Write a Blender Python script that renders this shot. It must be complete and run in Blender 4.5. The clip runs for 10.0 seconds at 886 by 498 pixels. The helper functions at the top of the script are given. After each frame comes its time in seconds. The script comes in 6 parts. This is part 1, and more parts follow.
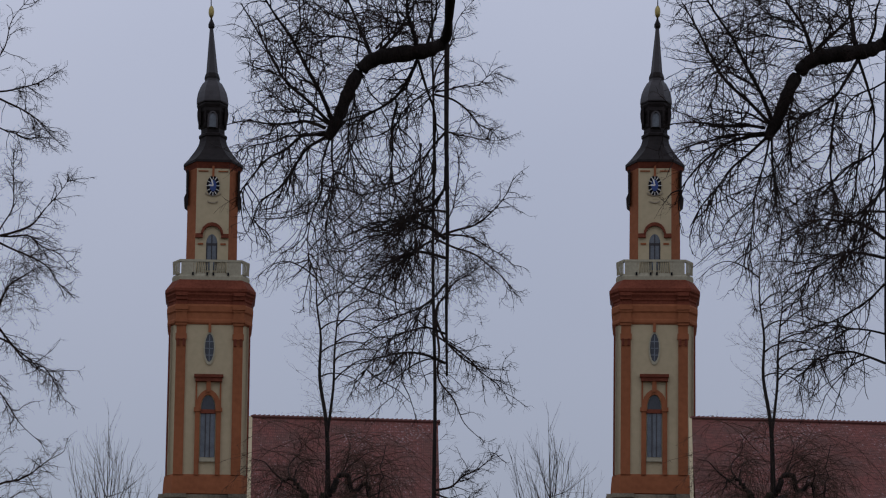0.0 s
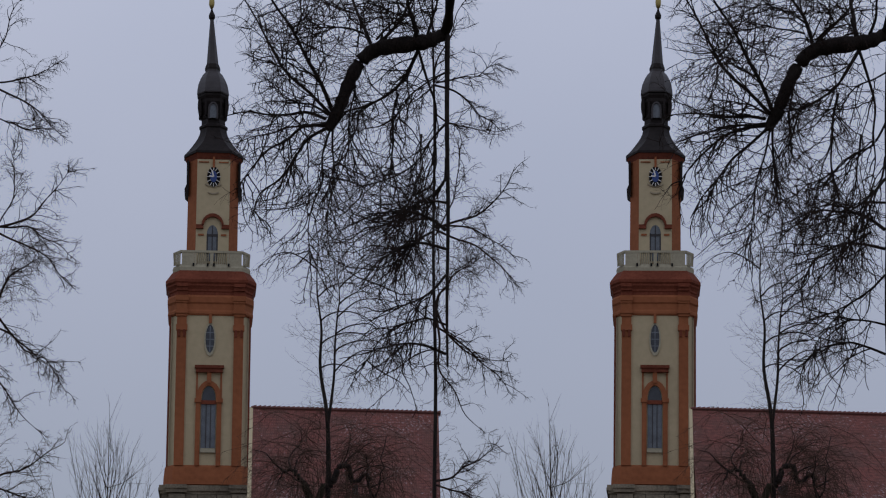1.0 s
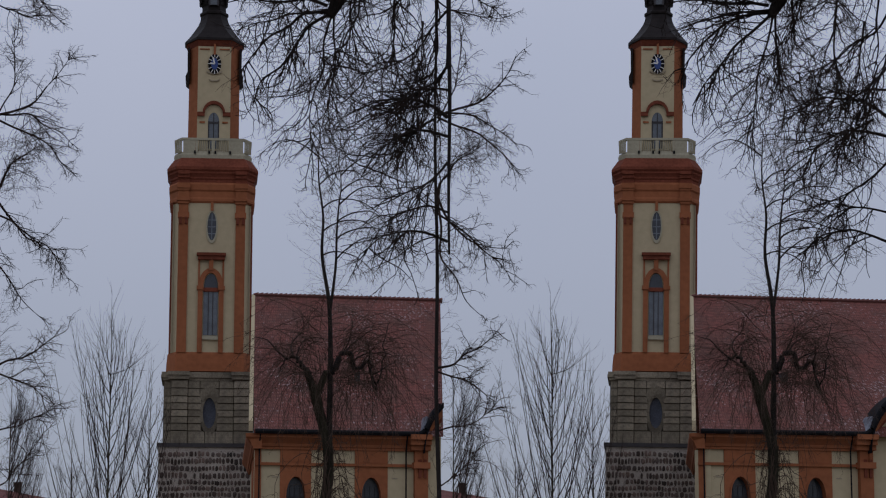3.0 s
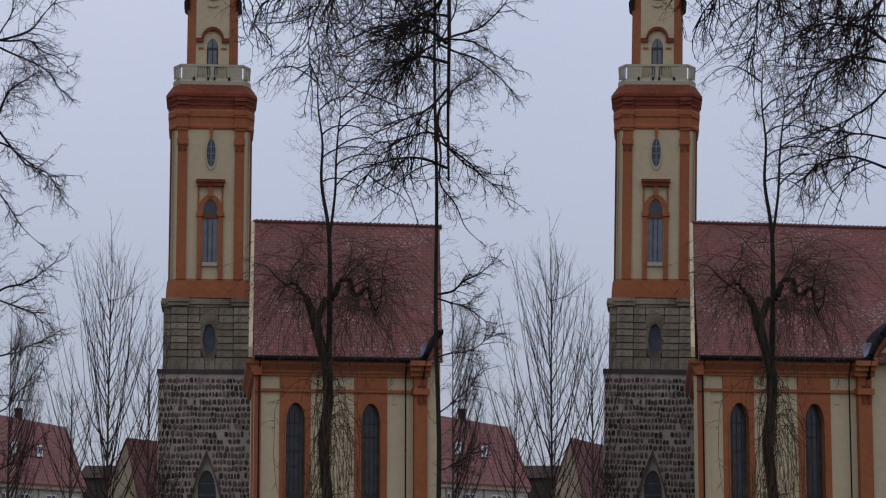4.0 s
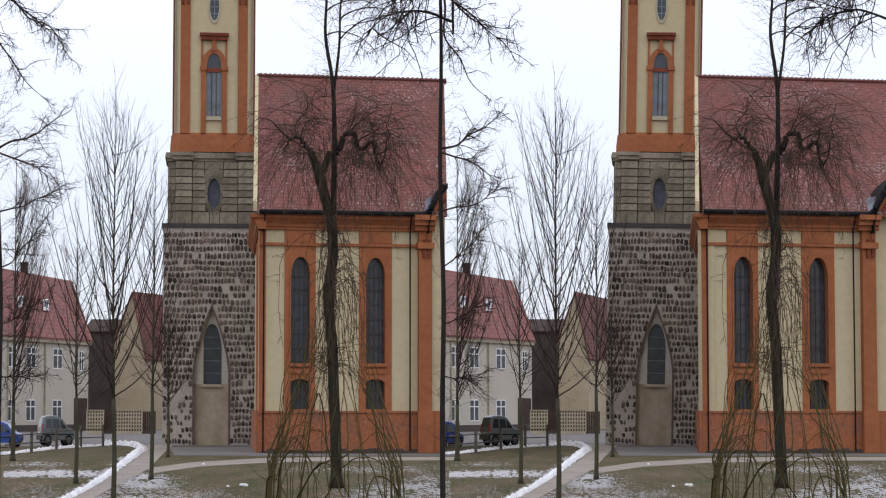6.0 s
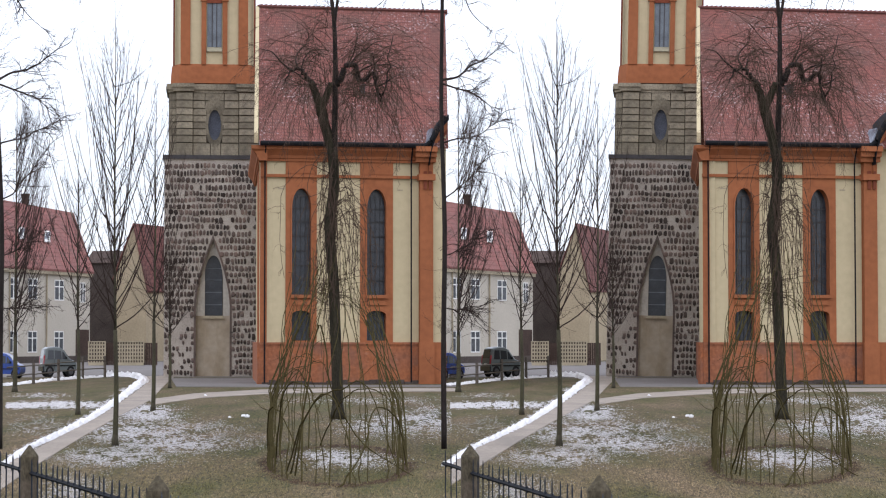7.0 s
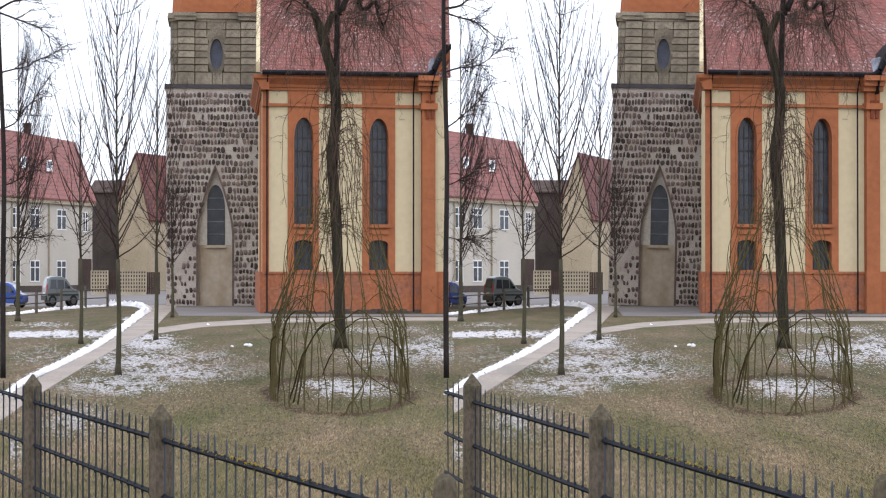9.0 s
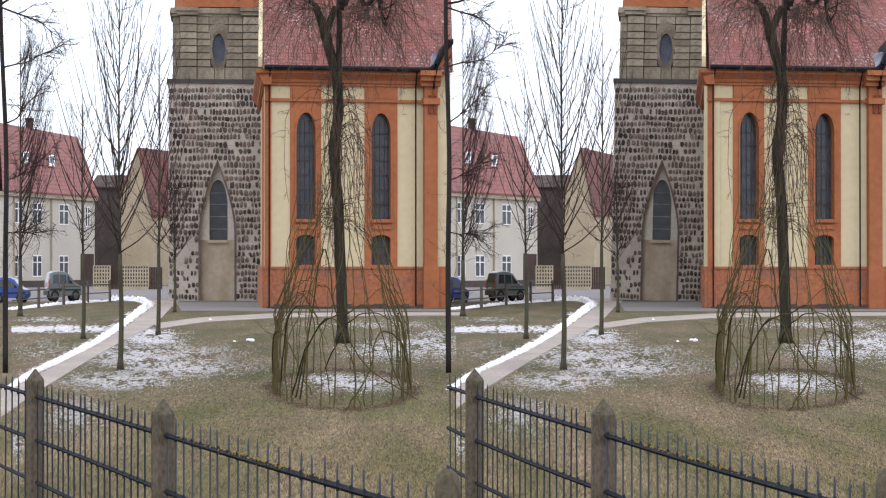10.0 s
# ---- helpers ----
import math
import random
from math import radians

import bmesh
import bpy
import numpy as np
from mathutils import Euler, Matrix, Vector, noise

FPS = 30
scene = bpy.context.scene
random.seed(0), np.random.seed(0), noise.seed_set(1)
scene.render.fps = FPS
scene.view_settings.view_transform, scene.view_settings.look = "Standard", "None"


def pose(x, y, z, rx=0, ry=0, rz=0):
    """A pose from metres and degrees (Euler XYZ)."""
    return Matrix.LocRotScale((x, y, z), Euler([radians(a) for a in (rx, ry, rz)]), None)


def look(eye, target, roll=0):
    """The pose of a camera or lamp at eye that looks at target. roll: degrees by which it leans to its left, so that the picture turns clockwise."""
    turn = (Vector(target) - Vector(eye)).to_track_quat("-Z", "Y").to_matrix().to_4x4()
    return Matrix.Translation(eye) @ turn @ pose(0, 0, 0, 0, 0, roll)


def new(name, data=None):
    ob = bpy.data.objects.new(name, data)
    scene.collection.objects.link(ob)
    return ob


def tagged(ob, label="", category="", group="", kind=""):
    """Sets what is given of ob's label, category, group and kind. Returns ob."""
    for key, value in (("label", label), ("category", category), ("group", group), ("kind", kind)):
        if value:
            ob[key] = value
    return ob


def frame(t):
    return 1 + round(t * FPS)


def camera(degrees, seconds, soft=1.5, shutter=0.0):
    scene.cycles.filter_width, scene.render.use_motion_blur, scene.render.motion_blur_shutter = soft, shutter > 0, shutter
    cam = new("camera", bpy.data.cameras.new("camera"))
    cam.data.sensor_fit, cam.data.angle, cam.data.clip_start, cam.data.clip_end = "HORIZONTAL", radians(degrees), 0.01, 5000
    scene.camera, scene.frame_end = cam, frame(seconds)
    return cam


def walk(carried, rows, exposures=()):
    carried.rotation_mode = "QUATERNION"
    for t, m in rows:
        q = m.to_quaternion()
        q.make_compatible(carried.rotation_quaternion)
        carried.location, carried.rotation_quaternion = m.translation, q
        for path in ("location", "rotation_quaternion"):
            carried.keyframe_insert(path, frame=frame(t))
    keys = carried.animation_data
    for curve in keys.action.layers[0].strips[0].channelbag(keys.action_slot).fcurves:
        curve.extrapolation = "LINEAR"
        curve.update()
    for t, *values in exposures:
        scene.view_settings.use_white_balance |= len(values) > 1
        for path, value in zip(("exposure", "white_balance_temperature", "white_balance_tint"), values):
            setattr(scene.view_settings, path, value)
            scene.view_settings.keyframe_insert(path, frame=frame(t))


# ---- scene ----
# The church green stands twice, side by side, as the paired view shows it.
F = 784 / math.tan(radians(11))   # lens length in plan units
H = 2.3                           # eye height
cam = camera(22, 10.0, soft=1.15)

# seconds, upward pan and sideways drift, both in lens units
PAN = ((0, 887, 0), (0.5, 885, 0), (1, 871, 1), (1.5, 837, 2), (2, 790, 3), (2.5, 735, 4), (3, 672, 4), (3.5, 607, 3.5),
       (4, 542, 3), (4.5, 481, 4), (5, 416, 7.5), (5.5, 355, 9.5), (6, 284, 11), (6.5, 217, 12), (7, 163, 13), (7.5, 122, 13.5), (8, 96, 14),
       (8.5, 69, 15), (9, 38, 17), (9.5, 27, 20), (10, 29, 21))
walk(cam, [(t, pose(0, 0, H, 90 + math.degrees(up / F), 0, math.degrees(s / F))) for t, up, s in PAN],
     [(0, -1.2, 6250, 15), (2.5, -1.27, 6250, 15), (3.8, -0.88, 6300, 15), (4.5, -0.52, 6350, 15), (5.0, -0.24, 6500, 14), (5.5, -0.05, 6750, 13), (6.8, 0.56, 6600, 12), (7.6, 0.75, 6600, 12), (10, 0.94, 6600, 12)])

# ---- light ----
world = bpy.data.worlds.new("overcast_sky")
scene.world = world
world.use_nodes = True
wn, wl = world.node_tree.nodes, world.node_tree.links
wn.clear()
sky = wn.new("ShaderNodeTexSky")
sky.sky_type, sky.sun_disc = "NISHITA", False
sky.sun_elevation, sky.sun_rotation = radians(38), radians(160)
cloud = wn.new("ShaderNodeTexNoise")
cloud.inputs["Scale"].default_value, cloud.inputs["Detail"].default_value = 2.2, 4
ramp = wn.new("ShaderNodeValToRGB")
ramp.color_ramp.elements[0].position, ramp.color_ramp.elements[0].color = 0.3, (0.68, 0.74, 0.88, 1)
ramp.color_ramp.elements[1].position, ramp.color_ramp.elements[1].color = 0.75, (0.80, 0.845, 0.97, 1)
bg1, bg2, add, wout = wn.new("ShaderNodeBackground"), wn.new("ShaderNodeBackground"), wn.new("ShaderNodeAddShader"), wn.new("ShaderNodeOutputWorld")
bg1.inputs["Strength"].default_value, bg2.inputs["Strength"].default_value = 0.02, 1.0
wl.new(sky.outputs["Color"], bg1.inputs["Color"])
wl.new(cloud.outputs["Fac"], ramp.inputs["Fac"])
wtc, wsep, wmr, wmx = wn.new("ShaderNodeTexCoord"), wn.new("ShaderNodeSeparateXYZ"), wn.new("ShaderNodeMapRange"), wn.new("ShaderNodeMix")
wmr.inputs["From Min"].default_value, wmr.inputs["From Max"].default_value = 0.0, 0.34
wmr.inputs["To Min"].default_value, wmr.inputs["To Max"].default_value = 0.76, 1.40
wmx.data_type, wmx.blend_type = "RGBA", "MULTIPLY"
wmx.inputs[0].default_value = 1
wl.new(wtc.outputs["Generated"], wsep.inputs[0])
wl.new(wsep.outputs["Z"], wmr.inputs["Value"])
wl.new(ramp.outputs["Color"], wmx.inputs[6])
wl.new(wmr.outputs["Result"], wmx.inputs[7])
wl.new(wmx.outputs[2], bg2.inputs["Color"])
wl.new(bg1.outputs[0], add.inputs[0])
wl.new(bg2.outputs[0], add.inputs[1])
wl.new(add.outputs[0], wout.inputs["Surface"])
sun = new("sun", bpy.data.lights.new("sun", "SUN"))
sun.data.energy, sun.data.angle, sun.data.color = 0.25, radians(30), (1, 0.96, 0.9)
sun.matrix_world = look((-25, -20, 130), (0, 60, 0))


# ---- materials ----
def mat(name, col, rough=0.8, big=0.6, fine=12.0, vary=0.25, bump=0.3, col2=None, metal=0.0, stretch=(1, 1, 1), island=0.0, rnd=0.0, crisp=0.2, spec=None):
    m = bpy.data.materials.new(name)
    m.use_nodes = True
    n, l = m.node_tree.nodes, m.node_tree.links
    b = n["Principled BSDF"]
    b.inputs["Roughness"].default_value, b.inputs["Metallic"].default_value = rough, metal
    b.inputs["Specular IOR Level"].default_value = spec if spec is not None else 0.12 if rough >= 0.6 else 0.4
    tc, mp = n.new("ShaderNodeTexCoord"), n.new("ShaderNodeMapping")
    mp.inputs["Scale"].default_value = stretch
    l.new(tc.outputs["Object"], mp.inputs["Vector"])
    n1, n2 = n.new("ShaderNodeTexNoise"), n.new("ShaderNodeTexNoise")
    n1.inputs["Scale"].default_value, n1.inputs["Detail"].default_value = big, 5
    n2.inputs["Scale"].default_value, n2.inputs["Detail"].default_value = fine, 4
    for q in (n1, n2):
        l.new(mp.outputs["Vector"], q.inputs["Vector"])
    c2 = col2 or tuple(c * (1 - vary) for c in col)
    mix = n.new("ShaderNodeMix")
    mix.data_type = "RGBA"
    mix.inputs[6].default_value, mix.inputs[7].default_value = (*col, 1), (*c2, 1)
    r = n.new("ShaderNodeMapRange")
    r.inputs["From Min"].default_value, r.inputs["From Max"].default_value = 0.35, 0.68
    l.new(n1.outputs["Fac"], r.inputs["Value"])
    l.new(r.outputs["Result"], mix.inputs[0])
    r2 = n.new("ShaderNodeMapRange")
    r2.inputs["From Min"].default_value, r2.inputs["From Max"].default_value = 0.5 - crisp, 0.5 + crisp
    r2.inputs["To Min"].default_value, r2.inputs["To Max"].default_value = 1 - vary, 1 + vary * 0.4
    l.new(n2.outputs["Fac"], r2.inputs["Value"])
    mul = n.new("ShaderNodeMix")
    mul.data_type, mul.blend_type = "RGBA", "MULTIPLY"
    mul.inputs[0].default_value = 1
    l.new(mix.outputs[2], mul.inputs[6])
    l.new(r2.outputs["Result"], mul.inputs[7])
    out = mul.outputs[2]
    if island or rnd:
        src = n.new("ShaderNodeNewGeometry").outputs["Random Per Island"] if island else n.new("ShaderNodeObjectInfo").outputs["Random"]
        amt = island or rnd
        r3 = n.new("ShaderNodeMapRange")
        r3.inputs["To Min"].default_value, r3.inputs["To Max"].default_value = 1 - amt, 1 + amt
        l.new(src, r3.inputs["Value"])
        m3 = n.new("ShaderNodeMix")
        m3.data_type, m3.blend_type = "RGBA", "MULTIPLY"
        m3.inputs[0].default_value = 1
        l.new(out, m3.inputs[6])
        l.new(r3.outputs["Result"], m3.inputs[7])
        out = m3.outputs[2]
    l.new(out, b.inputs["Base Color"])
    bp = n.new("ShaderNodeBump")
    bp.inputs["Strength"].default_value, bp.inputs["Distance"].default_value = bump, 0.02
    l.new(n2.outputs["Fac"], bp.inputs["Height"])
    l.new(bp.outputs["Normal"], b.inputs["Normal"])
    return m


def tile_mat(name, col, row_h, tile_w, vary=0.35, frost=0.0):
    """Courses of roof tiles, their edge shadows painted as darker lines, in the object's x and slope."""
    m = mat(name, col, 0.75, 0.7, 5, vary, 0.2, stretch=(1, 1, 0.35), col2=(col[0] * 0.72, col[1] * 0.95, col[2] * 0.95))
    n, l = m.node_tree.nodes, m.node_tree.links
    b = n["Principled BSDF"]
    tc = n.new("ShaderNodeTexCoord")
    br = n.new("ShaderNodeTexBrick")
    sep, com = n.new("ShaderNodeSeparateXYZ"), n.new("ShaderNodeCombineXYZ")
    l.new(tc.outputs["Object"], sep.inputs[0])
    l.new(sep.outputs["X"], com.inputs["X"])
    l.new(sep.outputs["Z"], com.inputs["Y"])
    l.new(com.outputs[0], br.inputs["Vector"])
    br.inputs["Scale"].default_value = 1
    br.inputs["Brick Width"].default_value, br.inputs["Row Height"].default_value = tile_w, row_h
    br.inputs["Mortar Size"].default_value = row_h * 0.13
    br.inputs["Mortar Smooth"].default_value = 0.4
    br.inputs["Color1"].default_value, br.inputs["Color2"].default_value = (1, 1, 1, 1), (0.84, 0.84, 0.85, 1)
    # edge shade of the tiles, multiplied into the colour
    br.inputs["Mortar"].default_value = (0.64, 0.60, 0.60, 1)
    old = b.inputs["Base Color"].links[0].from_socket
    mx = n.new("ShaderNodeMix")
    mx.data_type, mx.blend_type = "RGBA", "MULTIPLY"
    mx.inputs[0].default_value = 1
    l.new(old, mx.inputs[6])
    l.new(br.outputs["Color"], mx.inputs[7])
    l.new(mx.outputs[2], b.inputs["Base Color"])
    if frost:
        nf = n.new("ShaderNodeTexNoise")
        nf.inputs["Scale"].default_value, nf.inputs["Detail"].default_value = 7.5, 3
        nb = n.new("ShaderNodeTexNoise")
        nb.inputs["Scale"].default_value = 0.35
        ad = n.new("ShaderNodeMath")
        ad.operation = "MULTIPLY_ADD"
        ad.inputs[1].default_value = 0.5
        l.new(nb.outputs["Fac"], ad.inputs[0])
        l.new(nf.outputs["Fac"], ad.inputs[2])
        l.new(com.outputs[0], nf.inputs["Vector"])
        l.new(com.outputs[0], nb.inputs["Vector"])
        fr = n.new("ShaderNodeMapRange")
        fr.inputs["From Min"].default_value, fr.inputs["From Max"].default_value = 0.86, 0.98
        fr.inputs["To Max"].default_value = frost
        l.new(ad.outputs[0], fr.inputs["Value"])
        fm = n.new("ShaderNodeMix")
        fm.data_type = "RGBA"
        fm.inputs[7].default_value = (0.5, 0.42, 0.42, 1)
        l.new(fr.outputs["Result"], fm.inputs[0])
        l.new(mx.outputs[2], fm.inputs[6])
        l.new(fm.outputs[2], b.inputs["Base Color"])
    return m


def patches(m, col, scale, lo, hi, share=1.0, stretch=(1, 1, 1), detail=6):
    """Lays blotches of a further colour over a material."""
    n, l = m.node_tree.nodes, m.node_tree.links
    b = n["Principled BSDF"]
    tc, mp, ns, mr, mx = n.new("ShaderNodeTexCoord"), n.new("ShaderNodeMapping"), n.new("ShaderNodeTexNoise"), n.new("ShaderNodeMapRange"), n.new("ShaderNodeMix")
    mp.inputs["Scale"].default_value = stretch
    mp.inputs["Location"].default_value = (scale * 3.7, lo * 11, hi * 5)
    ns.inputs["Scale"].default_value, ns.inputs["Detail"].default_value = scale, detail
    ns.inputs["Roughness"].default_value = 0.62
    mr.inputs["From Min"].default_value, mr.inputs["From Max"].default_value, mr.inputs["To Max"].default_value = lo, hi, share
    mx.data_type = "RGBA"
    mx.inputs[7].default_value = (*col, 1)
    old = b.inputs["Base Color"].links[0].from_socket
    l.new(tc.outputs["Object"], mp.inputs["Vector"])
    l.new(mp.outputs["Vector"], ns.inputs["Vector"])
    l.new(ns.outputs["Fac"], mr.inputs["Value"])
    l.new(mr.outputs["Result"], mx.inputs[0])
    l.new(old, mx.inputs[6])
    l.new(mx.outputs[2], b.inputs["Base Color"])
    return m


CREAM = mat("cream_plaster", (0.504, 0.42, 0.2646), 0.9, 0.35, 3, 0.07, 0.04)
PORTAL_PALE = mat("pale_portal_plaster", (0.4704, 0.4284, 0.3696), 0.9, 0.7, 6, 0.2, 0.2)
CREAM_PALE = mat("pale_cream_plaster", (0.41, 0.3772, 0.2706), 0.9, 0.35, 6, 0.14, 0.15)
ORANGE = mat("terracotta_plaster", (0.3311, 0.1187, 0.05332), 0.9, 0.4, 3, 0.15, 0.05)
PLINTH = mat("damp_stained_terracotta", (0.3256, 0.1162, 0.0528), 0.9, 0.9, 5, 0.3, 0.2, col2=(0.264, 0.11, 0.066))
RUST = mat("dark_terracotta_cornice", (0.2016, 0.0588, 0.0336), 0.9, 0.5, 6, 0.25, 0.2)
ASHLAR = mat("weathered_sandstone", (0.30, 0.258, 0.188), 0.95, 0.55, 9, 0.32, 0.6, col2=(0.165, 0.142, 0.105), rnd=0.25)
# darker than the blocks; shows in the gaps between them
JOINT = mat("dark_stone_joint", (0.13, 0.112, 0.085), 0.95, 1, 12, 0.3, 0.4)
MORTAR = mat("grey_lime_mortar", (0.47, 0.42, 0.365), 0.95, 0.5, 14, 0.26, 0.6, col2=(0.34, 0.295, 0.255))
FIELD = mat("split_fieldstone", (0.155, 0.108, 0.09), 0.9, 0.9, 15, 0.35, 0.6, col2=(0.082, 0.069, 0.062), island=0.6)
FIELD_SINGLE = mat("split_fieldstone_singly", (0.155, 0.108, 0.09), 0.9, 0.9, 15, 0.35, 0.6, col2=(0.082, 0.069, 0.062), rnd=0.6)
RENDERED = mat("stained_portal_plaster", (0.391, 0.3272, 0.2507), 0.9, 0.8, 4, 0.12, 0.1, col2=(0.306, 0.2422, 0.17))
SLATE = mat("dark_slate", (0.027, 0.022, 0.021), 0.65, 2, 20, 0.35, 0.4)
SLATE_GREY = mat("grey_sheet_metal", (0.05, 0.044, 0.046), 0.55, 2, 20, 0.3, 0.3)
# pale blue-grey that paints the glint on the lead flashing
LEAD_SHEET = mat("pale_glint_lead", (0.34, 0.37, 0.43), 0.5, 1.5, 8, 0.4, 0.2, col2=(0.10, 0.11, 0.13))
GOLD = mat("gilded_copper", (0.42, 0.33, 0.12), 0.4, 3, 20, 0.2, 0.1, metal=0.8)
# blue-grey base raised to carry part of the sky's reflection
GLASS = mat("leaded_window_glass", (0.05, 0.058, 0.07), 0.2, 2, 25, 0.4, 0.25)
# low specular; the paler base colour paints in the reflected sky
GLASS_REFLECT = mat("painted_reflection_glass", (0.10, 0.11, 0.14), 0.4, 2, 25, 0.4, 0.25, spec=0.15)
GLASS_PALE = mat("louvre_pale_blue_grey", (0.16, 0.184, 0.208), 0.4, 2, 25, 0.3, 0.2)
LEAD = mat("black_iron_bar", (0.02, 0.02, 0.022), 0.5, 3, 30, 0.3, 0.2)
TILE = tile_mat("red_plain_tiles", (0.228, 0.081, 0.064), 0.21, 0.13, frost=0.5)
TILE_HOUSE = tile_mat("bright_red_pantiles", (0.2873, 0.1134, 0.09675), 0.5, 0.5, 0.25)
TILE_OLD = tile_mat("old_brown_tiles", (0.216, 0.08, 0.068), 0.5, 0.4)
BLACK = mat("black_painted_gutter", (0.010, 0.010, 0.012), 0.7, 3, 20, 0.2, 0.1)
BLUE = mat("blue_clock_face", (0.03, 0.07, 0.25), 0.5, 3, 20, 0.2, 0.1)
WHITE = mat("white_paint", (0.75, 0.74, 0.70), 0.6, 2, 15, 0.1, 0.1)
HOUSE = mat("off_white_house_plaster", (0.4938, 0.4489, 0.3741), 0.9, 0.3, 5, 0.1, 0.1)
HOUSE_CREAM = mat("sand_yellow_house_plaster", (0.42, 0.3444, 0.2352), 0.9, 0.3, 5, 0.18, 0.1)
BROWN = mat("dark_brown_boards", (0.075, 0.05, 0.04), 0.85, 0.8, 10, 0.3, 0.3)
GREY_WALL = mat("grey_brown_old_wall", (0.092, 0.0736, 0.064), 0.9, 0.6, 8, 0.3, 0.3)
CONCRETE = mat("sandy_concrete", (0.40, 0.34, 0.24), 0.9, 1, 14, 0.2, 0.3)
BARK = mat("wet_dark_bark", (0.036, 0.029, 0.026), 0.9, 3, 30, 0.4, 0.8, stretch=(3, 3, 0.6))
BARK_GREEN = mat("greenish_grey_bark", (0.075, 0.07, 0.040), 0.9, 2, 25, 0.35, 0.7, stretch=(3, 3, 0.6), col2=(0.05, 0.042, 0.032))
BARK_POLLARD = mat("ridged_olive_bark", (0.052, 0.046, 0.030), 0.9, 2.5, 18, 0.5, 1.0, stretch=(4, 4, 0.5), col2=(0.030, 0.026, 0.020), spec=0.05)
TWIG = mat("brown_twigs", (0.050, 0.036, 0.031), 0.9, 3, 30, 0.3, 0.2, spec=0.0)
TWIG_RED = mat("reddish_hanging_twigs", (0.094, 0.066, 0.05), 0.9, 3, 30, 0.3, 0.2, spec=0.0)
WILLOW = mat("olive_willow_rods", (0.066, 0.054, 0.024), 0.9, 3, 30, 0.3, 0.2, spec=0.0)
POST = mat("mossy_stone_post", (0.125, 0.10, 0.074), 0.95, 3, 45, 0.4, 0.8, col2=(0.07, 0.062, 0.036), stretch=(1, 1, 0.5))
IRON = mat("blue_grey_painted_iron", (0.034, 0.040, 0.052), 0.75, 6, 40, 0.35, 0.3)
IRON_DARK = mat("black_blue_iron_rail", (0.010, 0.012, 0.016), 0.8, 6, 40, 0.4, 0.4)
IRON_PALE = mat("worn_blue_grey_iron", (0.085, 0.098, 0.12), 0.75, 6, 40, 0.4, 0.3, col2=(0.05, 0.045, 0.04))
LICHEN = mat("yellow_lichen", (0.33, 0.22, 0.03), 0.9, 6, 60, 0.3, 0.5)
WOOD = mat("weathered_wood", (0.13, 0.11, 0.09), 0.9, 3, 30, 0.3, 0.4, stretch=(3, 3, 0.6))
PATH = mat("pale_gravel_path", (0.31, 0.265, 0.22), 0.95, 0.4, 10, 0.2, 0.3)
ASPHALT = mat("grey_street", (0.165, 0.15, 0.14), 0.9, 0.3, 8, 0.2, 0.3)
LEAF = mat("brown_dead_leaves", (0.13, 0.075, 0.04), 0.9, 3, 20, 0.4, 0.2, island=0.5)
SOIL = mat("dug_brown_soil", (0.075, 0.043, 0.026), 0.95, 2, 14, 0.4, 0.5, island=0.5)
SNOW_THIN = mat("thin_thawing_snow", (0.492, 0.4715, 0.4592), 0.8, 2, 14, 0.2, 0.5, island=0.3)
SNOW = mat("old_snow", (0.74, 0.73, 0.73), 0.7, 2, 14, 0.12, 0.5)
GRASS_BLADE = mat("dull_winter_grass", (0.08464, 0.07544, 0.0276), 0.9, 0.9, 9, 0.2, 0.1, col2=(0.1932, 0.1398, 0.08096), stretch=(1, 0.13, 1), island=0.85)
LAWN = mat("winter_lawn", (0.061, 0.0575, 0.0183), 0.95, 0.9, 20, 0.62, 0.9, col2=(0.1426, 0.09936, 0.05704), stretch=(1, 0.13, 1), crisp=0.1)
CAR_GREY = mat("grey_car_paint", (0.1148, 0.135, 0.135), 0.3, 3, 40, 0.06, 0.02)
CAR_BLUE = mat("blue_car_paint", (0.015, 0.05, 0.24), 0.3, 3, 40, 0.06, 0.02)
TYRE = mat("black_rubber", (0.02, 0.02, 0.02), 0.8, 4, 40, 0.2, 0.2)
RIM = mat("dull_rim", (0.10, 0.10, 0.105), 0.35, 4, 40, 0.1, 0.05, metal=0.7)
patches(LAWN, (0.068, 0.07, 0.02), 0.55, 0.5, 0.64, 0.55, (1, 0.3, 1))
patches(LAWN, (0.04, 0.028, 0.018), 9.0, 0.54, 0.64, 0.85, (1, 0.2, 1))
patches(LAWN, (0.21, 0.165, 0.10), 14.0, 0.60, 0.68, 0.8, (1, 0.2, 1))
patches(ASHLAR, (0.07, 0.062, 0.05), 0.7, 0.54, 0.68, 0.65, (1, 1, 0.45))
patches(PLINTH, (0.20, 0.10, 0.07), 0.8, 0.52, 0.66, 0.7, (1, 1, 0.7))
patches(PLINTH, (0.36, 0.19, 0.13), 3.0, 0.60, 0.70, 0.5)
patches(RENDERED, (0.26, 0.20, 0.13), 0.9, 0.50, 0.66, 0.7, (1.4, 1, 0.5))
patches(MORTAR, (0.24, 0.20, 0.17), 5.0, 0.56, 0.66, 0.6)
patches(PATH, (0.20, 0.175, 0.15), 0.9, 0.48, 0.64, 0.7, (1, 0.25, 1))
CARGLASS = mat("dark_car_glass", (0.02, 0.025, 0.03), 0.08, 4, 40, 0.1, 0.02)
TAIL = mat("red_tail_lamp", (0.35, 0.02, 0.03), 0.3, 4, 40, 0.1, 0.02)


